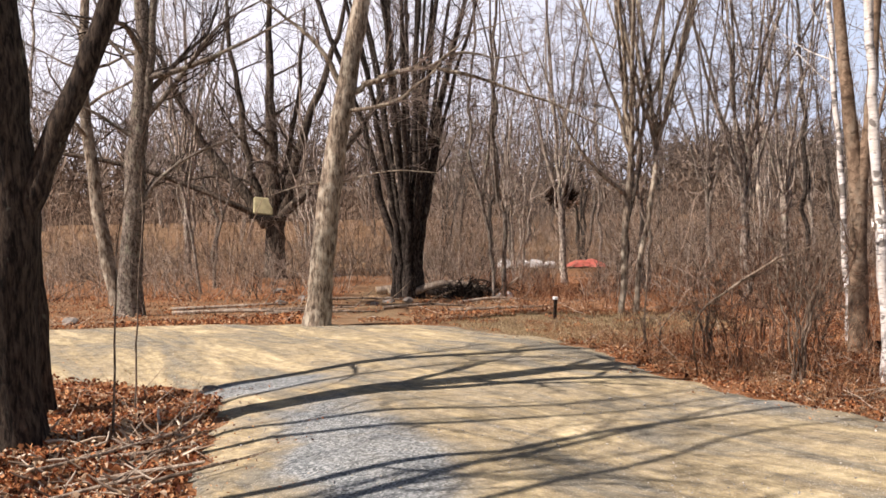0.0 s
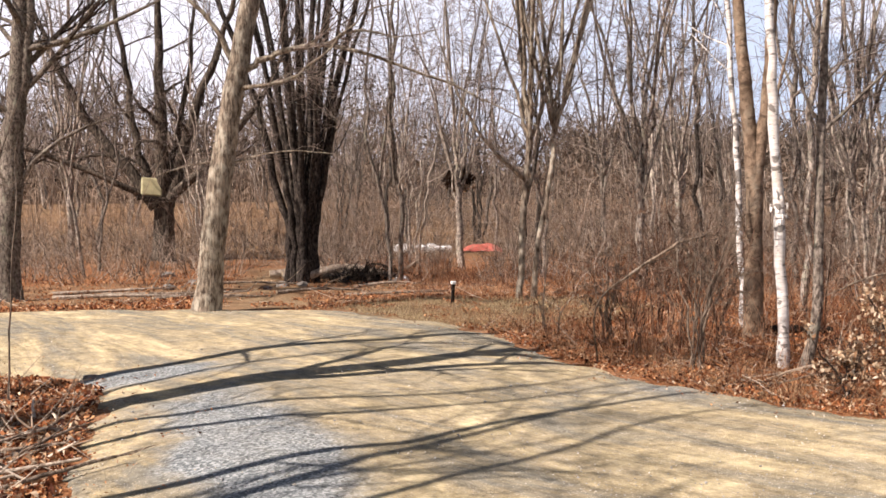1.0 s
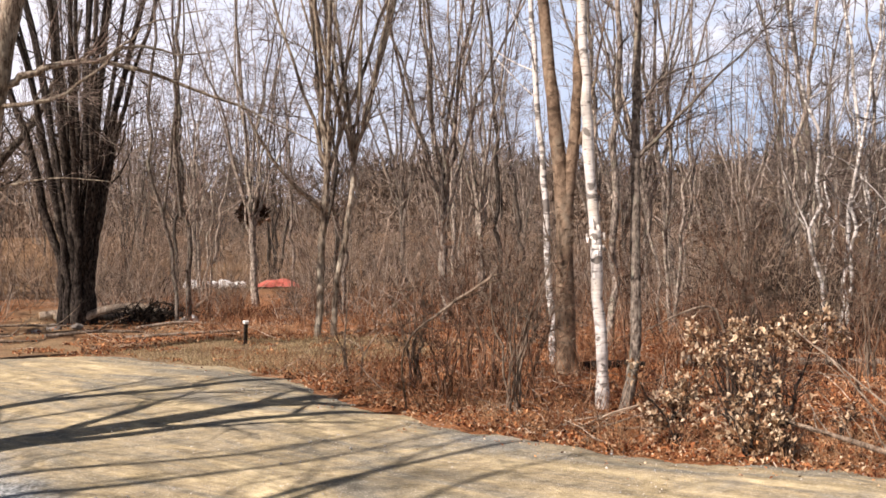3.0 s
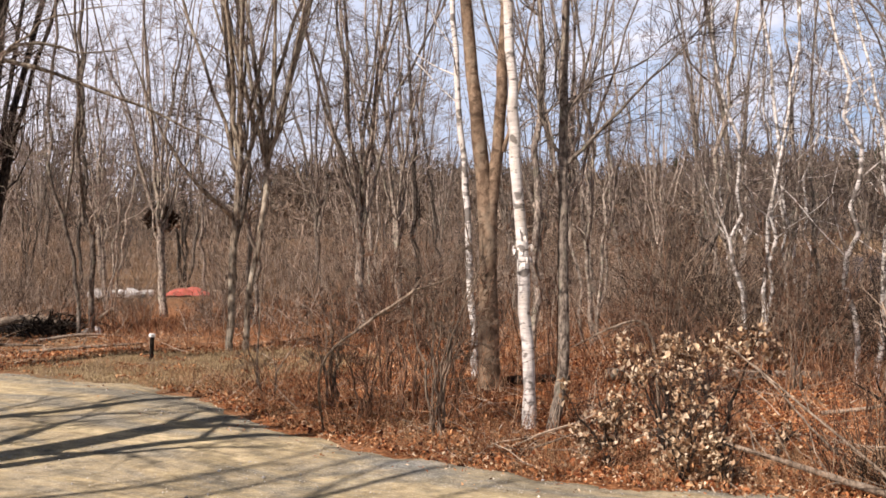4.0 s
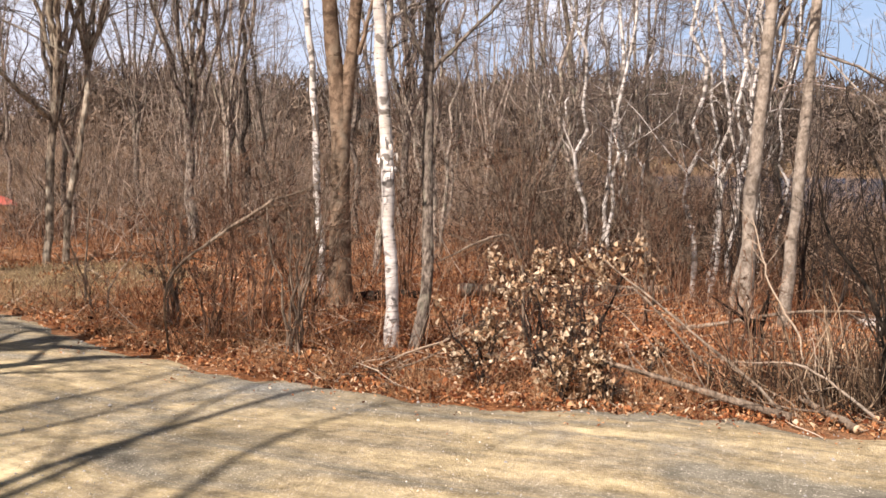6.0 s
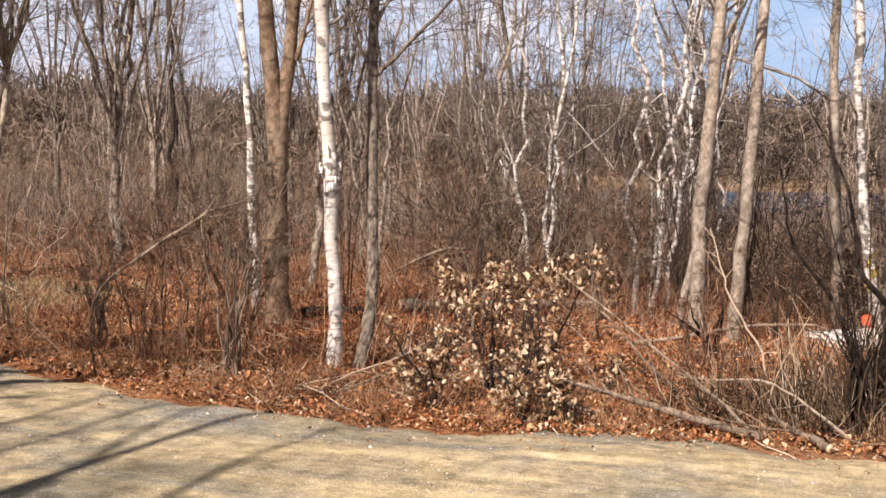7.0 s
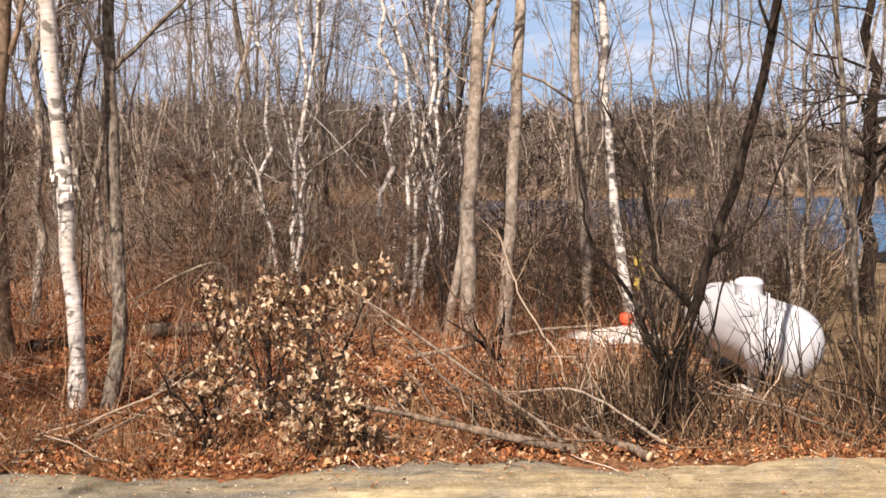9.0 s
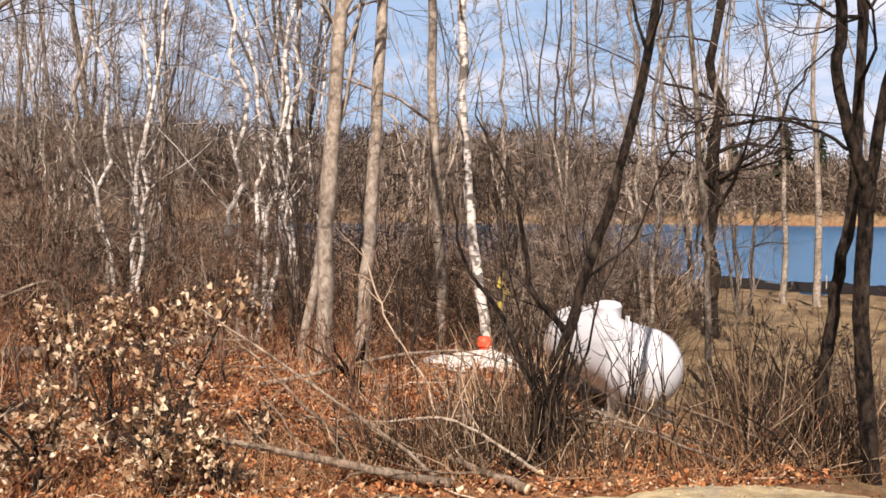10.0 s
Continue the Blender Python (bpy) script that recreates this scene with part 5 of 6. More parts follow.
# reddish canes, bracken and dead weeds on the verge
def weeds(x, y):
    d = road_depth(x, y)
    u = 0.93 * x - 0.35 * y
    return (d < -0.25) & (y > 0.4) & ~((x < 1.2) & (y < 40)) & ~((u > 8.5) & (y < 7)) & ~((u > 4.9) & (y < 4.2) & (y > 1.7) & (ripple(x, y, 2.7) > -0.25)) & ~((y < 6) & (ripple(x, y, 1.9) > 0.4)) & (np.hypot((x - 1.7) / 1.25, y - 11.9) > 2.0)


x, y = scatter(g, 10500, 3.5, 24, -20, 86, weeds, 1.0)
close = smooth(7.0, 4.5, y)
L = g.uniform(0.12, 0.62, len(x)) * (1 + 0.9 * (g.random(len(x)) < 0.10)) * (1 - 0.35 * close) * low_gap(x, y)
r = g.uniform(0.002, 0.0055, len(x))
P, R = sprays(g, np.stack([x, y, land(x, y) - 0.02], 1), g.normal(0, 0.38, (len(x), 2)), L, r, 3, 0.2, 0.7)
P2, R2 = side_twigs(g, P, L, r, 3, 0.9, 2, 0.2)
undergrowth = new("undergrowth", mesh_of("undergrowth", *gather([tubes(P, R, 3), tubes(P2, R2, 3)]), BRUSH))
tagged(undergrowth, "reddish-brown dead canes and weeds on the verge", "undergrowth", kind="stuff")

# twigs and sticks lying on the leaves
x, y = scatter(g, 3000, 3.4, 18, -24, 86, lambda x, y: verge(x, y) & (road_depth(x, y) < -0.05), 1.0)
x2, y2 = g.uniform(-4.6, -3.1, 260), g.uniform(2.8, 6.2, 260)
x, y = np.r_[x, x2], np.r_[y, y2]
bank = np.arange(len(x)) >= 3000
L = np.where(bank, g.uniform(0.06, 0.35, len(x)), g.uniform(0.10, 0.52, len(x)))
r = np.where(bank, g.uniform(0.006, 0.02, len(x)), g.uniform(0.002, 0.006, len(x)))
a = g.uniform(0, 6.283, len(x))
steep = g.uniform(2.0, 9.0, len(x))
P, R = sprays(g, np.stack([x, y, land(x, y) + 0.015], 1), np.stack([np.cos(a), np.sin(a)], 1) * steep[:, None], L, r, 4, 0.2, 0.6)
sticks = new("twig_litter", mesh_of("twig_litter", *tubes(P, R, 4), STICKS))
tagged(sticks, "pale dead twigs and sticks strewn over the leaves", "twigs", kind="stuff")

# tufts of dead grass along the edge of the road
x, y = scatter(g, 7000, 3.4, 14, -20, 86, lambda x, y: (road_depth(x, y) < 0.0) & (road_depth(x, y) > -1.3) & (x > 0.9) & (ripple(x, y, 3.3) > -0.2), 1.0)
L = g.uniform(0.06, 0.24, len(x))
P, R = sprays(g, np.stack([x, y, land(x, y) - 0.01], 1), g.normal(0, 0.5, (len(x), 2)), L, g.uniform(0.0015, 0.0035, len(x)), 3, 0.22, 0.8)
tufts = new("grass_tufts", mesh_of("grass_tufts", *tubes(P, R, 3), EDGEGRASS))
tagged(tufts, "tufts of orange dead grass along the road", "grass", kind="stuff")

# pale upright canes before the tank
x = g.normal(5.1, 0.6, 620)
y = 2.15 - 0.75 * (x - 4.8) + g.normal(0, 0.4, 620)
x = np.r_[x, g.uniform(5.2, 9.4, 620)]
y = np.r_[y, 0.35 + 0.2 * (x[620:] - 5) + g.normal(0, 0.5, 620)]
ok = (road_depth(x, y) < -0.25)
x, y = x[ok], y[ok]
L = g.uniform(0.2, 0.6, len(x)) * (1 + 0.8 * (g.random(len(x)) < 0.15)) * low_gap(x, y)
r = g.uniform(0.003, 0.008, len(x))
P, R = sprays(g, np.stack([x, y, land(x, y) - 0.02], 1), g.normal(0, 0.22, (len(x), 2)), L, r, 4, 0.12, 0.7)
P2, R2 = side_twigs(g, P, L, r, 2, 0.8, 3, 0.3)
x = g.uniform(4.15, 6.6, 210)
y = 2.3 - 0.62 * (x - 4.4) + g.normal(0, 0.45, 210)
x, y = x[road_depth(x, y) < -0.2], y[road_depth(x, y) < -0.2]
L = g.uniform(0.45, 0.95, len(x)) * (0.4 + 0.6 * low_gap(x, y))
P3, R3 = sprays(g, np.stack([x, y, land(x, y) - 0.02], 1), g.normal(0, 0.33, (len(x), 2)), L, g.uniform(0.004, 0.0085, len(x)), 6, 0.14, 0.6)
canes = new("canes", mesh_of("canes", *gather([tubes(P, R, 3), tubes(P2, R2, 3), tubes(P3, R3, 5)]), CANE))
tagged(canes, "tan upright dead canes in front of the tank", "undergrowth", kind="stuff")

# dark brambles and broken canes lying crosswise among them
n_b = 9500
x = g.uniform(4.0, 10.2, n_b)
y = g.uniform(-0.6, 3.3, n_b)
u = 0.93 * x - 0.35 * y
ok = (road_depth(x, y) < -0.18) & (u < 9.0) & (y < 3.4 - 0.42 * (x - 4.4)) & ((x < 6.2) | (y < 1.9))
x, y = x[ok], y[ok]
L = g.uniform(0.15, 0.62, len(x)) * low_gap(x, y)
r = g.uniform(0.002, 0.0065, len(x))
P, R = sprays(g, np.stack([x, y, land(x, y) - 0.02], 1), g.normal(0, 1.1, (len(x), 2)), L, r, 4, 0.24, 0.7)
P2, R2 = side_twigs(g, P, L, r, 3, 1.6, 3, 0.15)
brambles = new("brambles", mesh_of("brambles", *gather([tubes(P, R, 3), tubes(P2, R2, 3)]), BRAMBLE))
tagged(brambles, "dark tangled brambles between the road and the tank", "undergrowth", kind="stuff")


# dry grass on the bank and on the small clearing
def grassy(x, y):
    u = 0.93 * x - 0.35 * y
    return ((u > 7.6) & (u < 33) & (y - 0.12 * x < 6.5)) | ((np.hypot((x - 1.7) / 1.25, y - 11.9) < 2.2) & (road_depth(x, y) < -0.05))


x, y = scatter(g, 10500, 7, 34, -5, 92, grassy, 1.2)
L = g.uniform(0.04, 0.13, len(x))
P, R = sprays(g, np.stack([x, y, land(x, y) - 0.01], 1), g.normal(0, 0.6, (len(x), 2)), L, g.uniform(0.002, 0.005, len(x)), 3, 0.25, 0.9)
grass = new("dry_grass", mesh_of("dry_grass", *tubes(P, R, 3), DRYGRASS))
tagged(grass, "short dry tan grass in the clearings", "grass", kind="stuff")

x, y = scatter(g, 6500, 7, 20, -12, 40, lambda x, y: (np.hypot((x - 1.7) / 1.25, y - 11.9) < 2.3) & (road_depth(x, y) < 0.0), 1.0)
P, R = sprays(g, np.stack([x, y, land(x, y) - 0.01], 1), g.normal(0, 0.7, (len(x), 2)), g.uniform(0.04, 0.12, len(x)), g.uniform(0.003, 0.006, len(x)), 3, 0.25, 0.9)
turf = new("clearing_grass", mesh_of("clearing_grass", *tubes(P, R, 3), DRYGRASS))
tagged(turf, "dry yellowish grass on the small clearing", "grass", kind="stuff")

# loose stones on the road
x, y = scatter(g, 5500, 2.6, 13, -35, 86, lambda x, y: road_depth(x, y) > 0.05, 1.0)
s = g.uniform(0.003, 0.008, len(x)) * (1 + 0.9 * (g.random(len(x)) < 0.05))
oct_ = np.array([(1, 0, 0), (0, 1, 0), (-1, 0, 0), (0, -1, 0), (0, 0, 0.8), (0, 0, -0.8)])
V = np.stack([x, y, land(x, y) + 0.035], 1)[:, None] + oct_ * s[:, None, None] * g.uniform(0.6, 1.3, (len(x), 6, 1))
tri = np.array([(0, 1, 4), (1, 2, 4), (2, 3, 4), (3, 0, 4), (1, 0, 5), (2, 1, 5), (3, 2, 5), (0, 3, 5)])
F = (np.arange(len(x))[:, None, None] * 6 + tri).reshape(-1, 3)
gravel_ob = new("loose_gravel", mesh_of("loose_gravel", V.reshape(-1, 3), F, PEBBLE, smooth=False))
tagged(gravel_ob, "loose grey and tan stones on the road", "gravel", kind="stuff")


# ---- things ----
def ground_at(x, y):
    return float(land(np.array(float(x)), np.array(float(y))))


def bm_box(bm, size, at=(0, 0, 0), turn=None, bevel=0.0):
    m = Matrix.Translation(at) @ (turn or Matrix.Identity(4)) @ Matrix.Diagonal((*size, 1))
    got = bmesh.ops.create_cube(bm, size=1.0, matrix=m)
    if bevel:
        edges = list({e for v_ in got["verts"] for e in v_.link_edges})
        bmesh.ops.bevel(bm, geom=edges, offset=bevel, segments=2, affect="EDGES", profile=0.5)
    return bm


def lathe(profile, steps=32):
    """Verts and quads of a profile of (radius, height) turned round z."""
    pr = np.array(profile, float)
    a = np.arange(steps) * 2 * np.pi / steps
    V = np.stack([pr[:, 0:1] * np.cos(a), pr[:, 0:1] * np.sin(a), np.repeat(pr[:, 1:2], steps, 1)], -1)
    i = np.arange(V.shape[0] * steps).reshape(-1, steps)
    n = np.roll(i, -1, axis=1)
    return V.reshape(-1, 3), np.stack([i[:-1], n[:-1], n[1:], i[1:]], -1).reshape(-1, 4)


def turned(data, m):
    v_, f_ = data
    M = np.array(m)
    return v_ @ M[:3, :3].T + M[:3, 3], f_


# propane tank
tx, ty, heading = 8.86, 3.13, math.degrees(math.atan2(1.29, 1.83))
tank = root("propane_tank", (tx, ty, ground_at(tx, ty)), "white painted steel propane tank lying on concrete blocks", "tank", turn=heading)
ZC, RT, HL = 0.545, 0.35, 1.22
prof = [(0.001, -HL)] + [(RT * math.sin(k * math.pi / 20), -HL + 0.27 - 0.27 * math.cos(k * math.pi / 20)) for k in range(1, 11)]
prof += [(RT, -HL + 0.45), (RT, 0.0)]
prof = prof + [(r_, -h_) for r_, h_ in reversed(prof[:-1])]
part("shell", turned(lathe(prof, 48), pose(0, 0, ZC, 0, 90, 0)), TANK_WHITE, tank)
for s in (-1, 1):
    ring = [(RT + 0.001, s * 0.98 - 0.012), (RT + 0.005, s * 0.98 - 0.006), (RT + 0.005, s * 0.98 + 0.006), (RT + 0.001, s * 0.98 + 0.012)]
    part("weld_seam", turned(lathe(ring, 48), pose(0, 0, ZC, 0, 90, 0)), TANK_WHITE, tank)
dome = part("dome_cover", turned(lathe([(0.130, -0.06), (0.130, 0.075), (0.137, 0.083), (0.137, 0.096), (0.122, 0.125), (0.08, 0.145), (0.001, 0.152)], 32), pose(0, 0, ZC + RT, 0, 0, 0)), TANK_WHITE, tank, "white hinged valve dome")
part("hinge", bm_box(bmesh.new(), (0.03, 0.09, 0.03), (0.14, 0, ZC + RT + 0.088), bevel=0.006), STEEL, dome)
for s in (-1, 1):
    part("foot", bm_box(bmesh.new(), (0.06, 0.44, 0.16), (s * 0.68, 0, ZC - RT + 0.01), bevel=0.008), TANK_WHITE, tank)
    part("lifting_lug", bm_box(bmesh.new(), (0.08, 0.016, 0.07), (s * 0.55, 0, ZC + RT + 0.025), bevel=0.006), TANK_WHITE, tank)
    pad = root("concrete_block", (0, 0, 0), "pale concrete block under the tank", "block", "tank blocks")
    pad.matrix_basis = tank.matrix_basis @ pose(s * 0.68, 0, 0.0)
    part("block", bm_box(bmesh.new(), (0.24, 0.66, 0.20), (0, 0, 0.027), bevel=0.012), CONCRETE, pad)

# concrete lid of a buried tank, a low weathered slab, with a red riser cap beside it
sx, sy = 9.14, 4.66
slab = root("concrete_slab", (sx, sy, ground_at(sx, sy)), "pale flat concrete slab lying among the leaves", "slab", turn=-38)
bm = bmesh.new()
bm_box(bm, (0.82, 0.62, 0.13), (0, 0, 0.06), pose(0, 0, 0, 4, -3, 0), 0.02)
part("slab", bm, CONCRETE, slab)
rx_, ry_ = 9.57, 4.70
marker = root("red_marker", (rx_, ry_, ground_at(rx_, ry_)), "bright red plastic marker post beside the slab", "marker", turn=20)
part("post", lathe([(0.055, -0.1), (0.055, 0.22), (0.05, 0.24), (0.001, 0.24)], 20), RED_PLASTIC, marker)
part("cap", lathe([(0.078, 0.22), (0.08, 0.28), (0.062, 0.315), (0.001, 0.325)], 20), RED_PLASTIC, marker)
part("flange", lathe([(0.09, -0.02), (0.09, 0.03), (0.055, 0.045)], 20), RED_PLASTIC, marker)

# flagging tape round a sapling
bm = bmesh.new()
for k in range(9):
    a0 = k * 1.15
    m = pose(0.02 * math.cos(a0), 0.02 * math.sin(a0), -0.035 * k, 20 * math.sin(a0 * 2), 35 * math.cos(a0), math.degrees(a0))
    vs = [bm.verts.new(m @ Vector(c)) for c in ((-0.022, 0, 0.03), (0.022, 0, 0.03), (0.026, 0.018, -0.03), (-0.02, 0.012, -0.03))]
    bm.faces.new(vs)
tape = root("flagging_tape", (7.43, 3.6, ground_at(7.43, 3.6)), "yellow flagging tape tied to a thin sapling", "tape")
part("sapling_stem", tubes([[(0, 0, -0.05), (0.02, 0, 0.5), (-0.02, 0.03, 1.0), (0.0, 0.05, 1.7)]], [[0.012, 0.011, 0.009, 0.004]], 6), TWIG_DARK, tape)
tp = part("ribbon", bm, YELLOW_TAPE, tape, "yellow plastic ribbon")
tp.location = (0.0, 0.03, 1.12)

# silt fence along the lake's near bank
fence = root("silt_fence", (36.5, 3.0, ground_at(36.5, 3.0)), "low sagging black silt fence on stakes", "fence")
ks = np.linspace(-8.0, 15.0, 41)
fx = 0.35 * np.sin(ks * 0.35) + ks * 0.02
top_z = 0.36 + 0.07 * np.sin(ks * 2.1) + 0.05 * np.sin(ks * 4.7)
gz_ = np.array([ground_at(36.5 + a_, 3.0 + b_) for a_, b_ in zip(fx, ks)]) - fence.location.z
V = np.concatenate([np.stack([fx, ks, gz_ - 0.05], 1), np.stack([fx + 0.05, ks, gz_ + top_z], 1), np.stack([fx + 0.058, ks, gz_ + top_z], 1), np.stack([fx + 0.012, ks, gz_ - 0.05], 1)])
i = np.arange(40)
part("fabric", (V, np.concatenate([np.stack([i + o_, i + 1 + o_, i + 42 + o_, i + 41 + o_], 1) for o_ in (0, 41, 82)])), BLACK_FABRIC, fence)
for k in range(0, 41, 5):
    part("stake", bm_box(bmesh.new(), (0.035, 0.035, 0.75), (fx[k] + 0.04, ks[k], gz_[k] + 0.25), bevel=0.004), DEADWOOD, fence)


def pole(name, label, category, knots, r0, r1, seed, mat=DEADWOOD, twigs=0, group="", sides=10):
    """A fallen branch or log along knots of the world (heights above the ground)."""
    rng = random.Random(seed)
    x0, y0 = knots[0][:2]
    g0 = ground_at(x0, y0)
    o = levels()
    pts = bend(rng, [(kx - x0, ky - y0, ground_at(kx, ky) - g0 + kz) for kx, ky, kz in knots], 0.012)
    n = len(pts)
    o[0].append((pts, [(r0 + (r1 - r0) * k / (n - 1)) * rng.uniform(0.92, 1.08) for k in range(n)]))
    sprigs = []
    for _ in range(twigs):
        k = rng.randint(n // 3, n - 1)
        d = (pts[k] - pts[k - 1]).normalized()
        sprigs.append(levels())
        limb(rng, sprigs[-1], pts[k], (d + sideways(rng, d) * 0.8 + UP * 0.2).normalized(), rng.uniform(0.25, 0.7), max(r1 * 0.7, 0.004), 2, 2, 3, 0.02)
    top = root(name, (x0, y0, g0), label, category, group)
    v_, f_ = built(o[0], sides)
    ends = [(v_, f_)]
    part("stem", gather(ends), mat, top)
    cap = lathe([(0.001, 0), (r0 * 0.99, 0), (r0 * 0.99, -0.01)], sides)
    d = (pts[0] - pts[1]).normalized()
    part("cut_end", turned(cap, Matrix.Translation(pts[0]) @ d.to_track_quat("Z", "Y").to_matrix().to_4x4()), OAK_CUT, top, "pale broken end")
    for s_ in sprigs:
        part("twig", gather([built(s_[k], 4) for k in (2, 3) if s_[k]]), mat, top)
    return top


OAK_CUT = plain("pale_split_wood", (0.62, 0.48, 0.31), 0.85, 0.2, 0.0, (0.7, 1.15), 20.0)
pole("fallen_log", "weathered fallen log with a pale broken end at the roadside", "log", [(3.94, 2.49, 0.03), (3.81, 2.78, 0.08), (3.64, 3.16, 0.16), (3.51, 3.46, 0.22), (3.40, 3.75, 0.27)], 0.027, 0.011, 501, BRANCH, 7)
pole("fallen_branch", "split pale fallen branch at the verge", "branch", [(4.00, 2.10, 0.03), (4.05, 2.28, 0.06), (4.12, 2.45, 0.07), (4.2, 2.62, 0.10)], 0.027, 0.014, 502, BRANCH, 4)
pole("fallen_branch", "long thin bare branch slanting over the verge", "branch", [(3.96, 2.55, 0.03), (3.92, 2.96, 0.30), (3.85, 3.53, 0.62), (3.85, 3.98, 0.87)], 0.011, 0.006, 503, BRANCH, 5)
pole("fallen_branch", "long thin bare branch slanting over the verge", "branch", [(4.25, 3.19, 0.04), (4.14, 3.49, 0.31), (4.08, 3.73, 0.53), (4.05, 3.95, 0.72)], 0.010, 0.005, 504, BRANCH, 4)
pole("fallen_branch", "thin pale upright cane leaning in the brush", "branch", [(4.69, 2.85, 0.03), (4.81, 3.06, 0.36), (4.81, 3.26, 0.63), (4.92, 3.46, 0.84), (4.98, 3.6, 1.1)], 0.009, 0.004, 551, STICKS, 4)
pole("fallen_branch", "pale curved stick lying among the canes", "branch", [(4.26, 2.12, 0.04), (4.24, 2.40, 0.20), (4.22, 2.67, 0.30), (4.15, 2.95, 0.27)], 0.010, 0.005, 552, DEADWOOD, 4)
pole("fallen_branch", "short pale stick leaning from the leaves", "branch", [(3.18, 4.77, 0.05), (3.26, 4.69, 0.18), (3.35, 4.61, 0.30)], 0.011, 0.008, 553, DEADWOOD, 0)
pole("fallen_branch", "sunlit sticks fallen across the birch's foot", "branch", [(2.76, 5.22, 0.03), (2.98, 5.06, 0.15), (3.20, 4.89, 0.25), (3.38, 4.76, 0.38)], 0.009, 0.004, 554, STICKS, 6)
pole("fallen_branch", "sunlit sticks fallen across the birch's foot", "branch", [(2.66, 5.35, 0.03), (2.95, 5.16, 0.10), (3.3, 5.02, 0.20)], 0.008, 0.004, 555, STICKS, 6)
pole("dead_branch", "grey dead branch arching over the brush behind", "branch", [(4.23, 5.24, 0.05), (4.18, 5.25, 0.69), (4.06, 5.26, 0.93), (3.78, 5.36, 0.85), (3.56, 5.52, 0.74)], 0.016, 0.006, 556, BRANCH, 7)
pole("fallen_branch", "thin grey branch lying across the canes", "branch", [(5.2, 1.35, 0.05), (4.8, 2.2, 0.25), (4.5, 2.9, 0.22), (4.3, 3.6, 0.12)], 0.008, 0.004, 505, BRANCH, 4)
pole("fallen_branch", "broken branch propped on a dark stub", "branch", [(5.80, 4.95, 0.03), (5.88, 4.57, 0.14), (5.91, 4.15, 0.25), (6.09, 3.83, 0.34), (6.3, 3.5, 0.38)], 0.021, 0.010, 506, BRANCH, 6)
pole("broken_stub", "dark broken stub standing in the leaves", "stump", [(5.93, 4.17, -0.03), (5.92, 4.19, 0.10), (5.92, 4.2, 0.21)], 0.06, 0.035, 507, BARK_BLACK, 5)
pole("dead_branch", "grey dead branch rising at a slant from the brush", "branch", [(1.72, 6.62, 0.0), (1.58, 6.3, 0.60), (1.82, 6.12, 0.90), (2.03, 5.98, 1.06), (2.24, 5.85, 1.22)], 0.009, 0.014, 508, BRANCH, 6)
pole("fallen_branch", "sunlit twigs fallen at the birch's foot", "branch", [(2.7, 5.0, 0.04), (3.1, 5.0, 0.10), (3.5, 5.05, 0.22), (3.9, 5.1, 0.40)], 0.009, 0.004, 510, BRANCH, 5)
pole("fallen_branch", "thin pale branch among the leaves", "branch", [(2.55, 5.3, 0.03), (2.9, 4.9, 0.05), (3.3, 4.6, 0.12), (3.6, 4.3, 0.3)], 0.008, 0.004, 511, BRANCH, 4)
for k, (x, y, a, l_) in enumerate(((-3.45, 3.55, 0.3, 0.9), (-3.9, 4.1, -0.2, 1.1), (-3.5, 4.4, 0.9, 0.8), (-4.2, 3.6, 0.1, 1.0), (-3.8, 4.9, -0.5, 0.9), (-4.3, 4.6, 0.5, 1.2), (-3.35, 5.3, 1.2, 0.7))):
    pole("fallen_branch", "weathered stick lying on the leaf bank", "branch", [(x, y, 0.03), (x + 0.5 * l_ * math.cos(a), y + 0.5 * l_ * math.sin(a), 0.07), (x + l_ * math.cos(a), y + l_ * math.sin(a), 0.10)], 0.022 - 0.001 * k, 0.010, 530 + k, DEADWOOD if k % 2 else BRANCH, 2, "sticks on the bank")
for k, (x, y, a) in enumerate(((4.9, 1.25, 1.9), (5.3, 0.9, 2.2), (5.6, 1.5, 2.6), (5.1, 1.9, 1.2), (5.9, 2.1, 2.0), (4.75, 2.6, 0.9), (5.0, 3.1, 0.2))):
    pole("fallen_branch", "thin dead stick tangled among the canes", "branch", [(x, y, 0.03), (x + 0.35 * math.cos(a), y + 0.35 * math.sin(a), 0.16), (x + 0.8 * math.cos(a), y + 0.8 * math.sin(a), 0.34)], 0.010, 0.005, 540 + k, BRANCH, 1, "sticks among the canes")
pole("fallen_log", "dark rotting log lying behind the birch", "log", [(4.15, 8.05, 0.07), (4.7, 7.85, 0.09), (5.0, 7.75, 0.05)], 0.055, 0.04, 512, BARK_BLACK)
pole("fallen_log", "long dark log lying in the woods", "log", [(5.6, 7.9, 0.08), (6.6, 7.4, 0.10), (7.8, 6.8, 0.12)], 0.07, 0.05, 513, BARK_GREY)
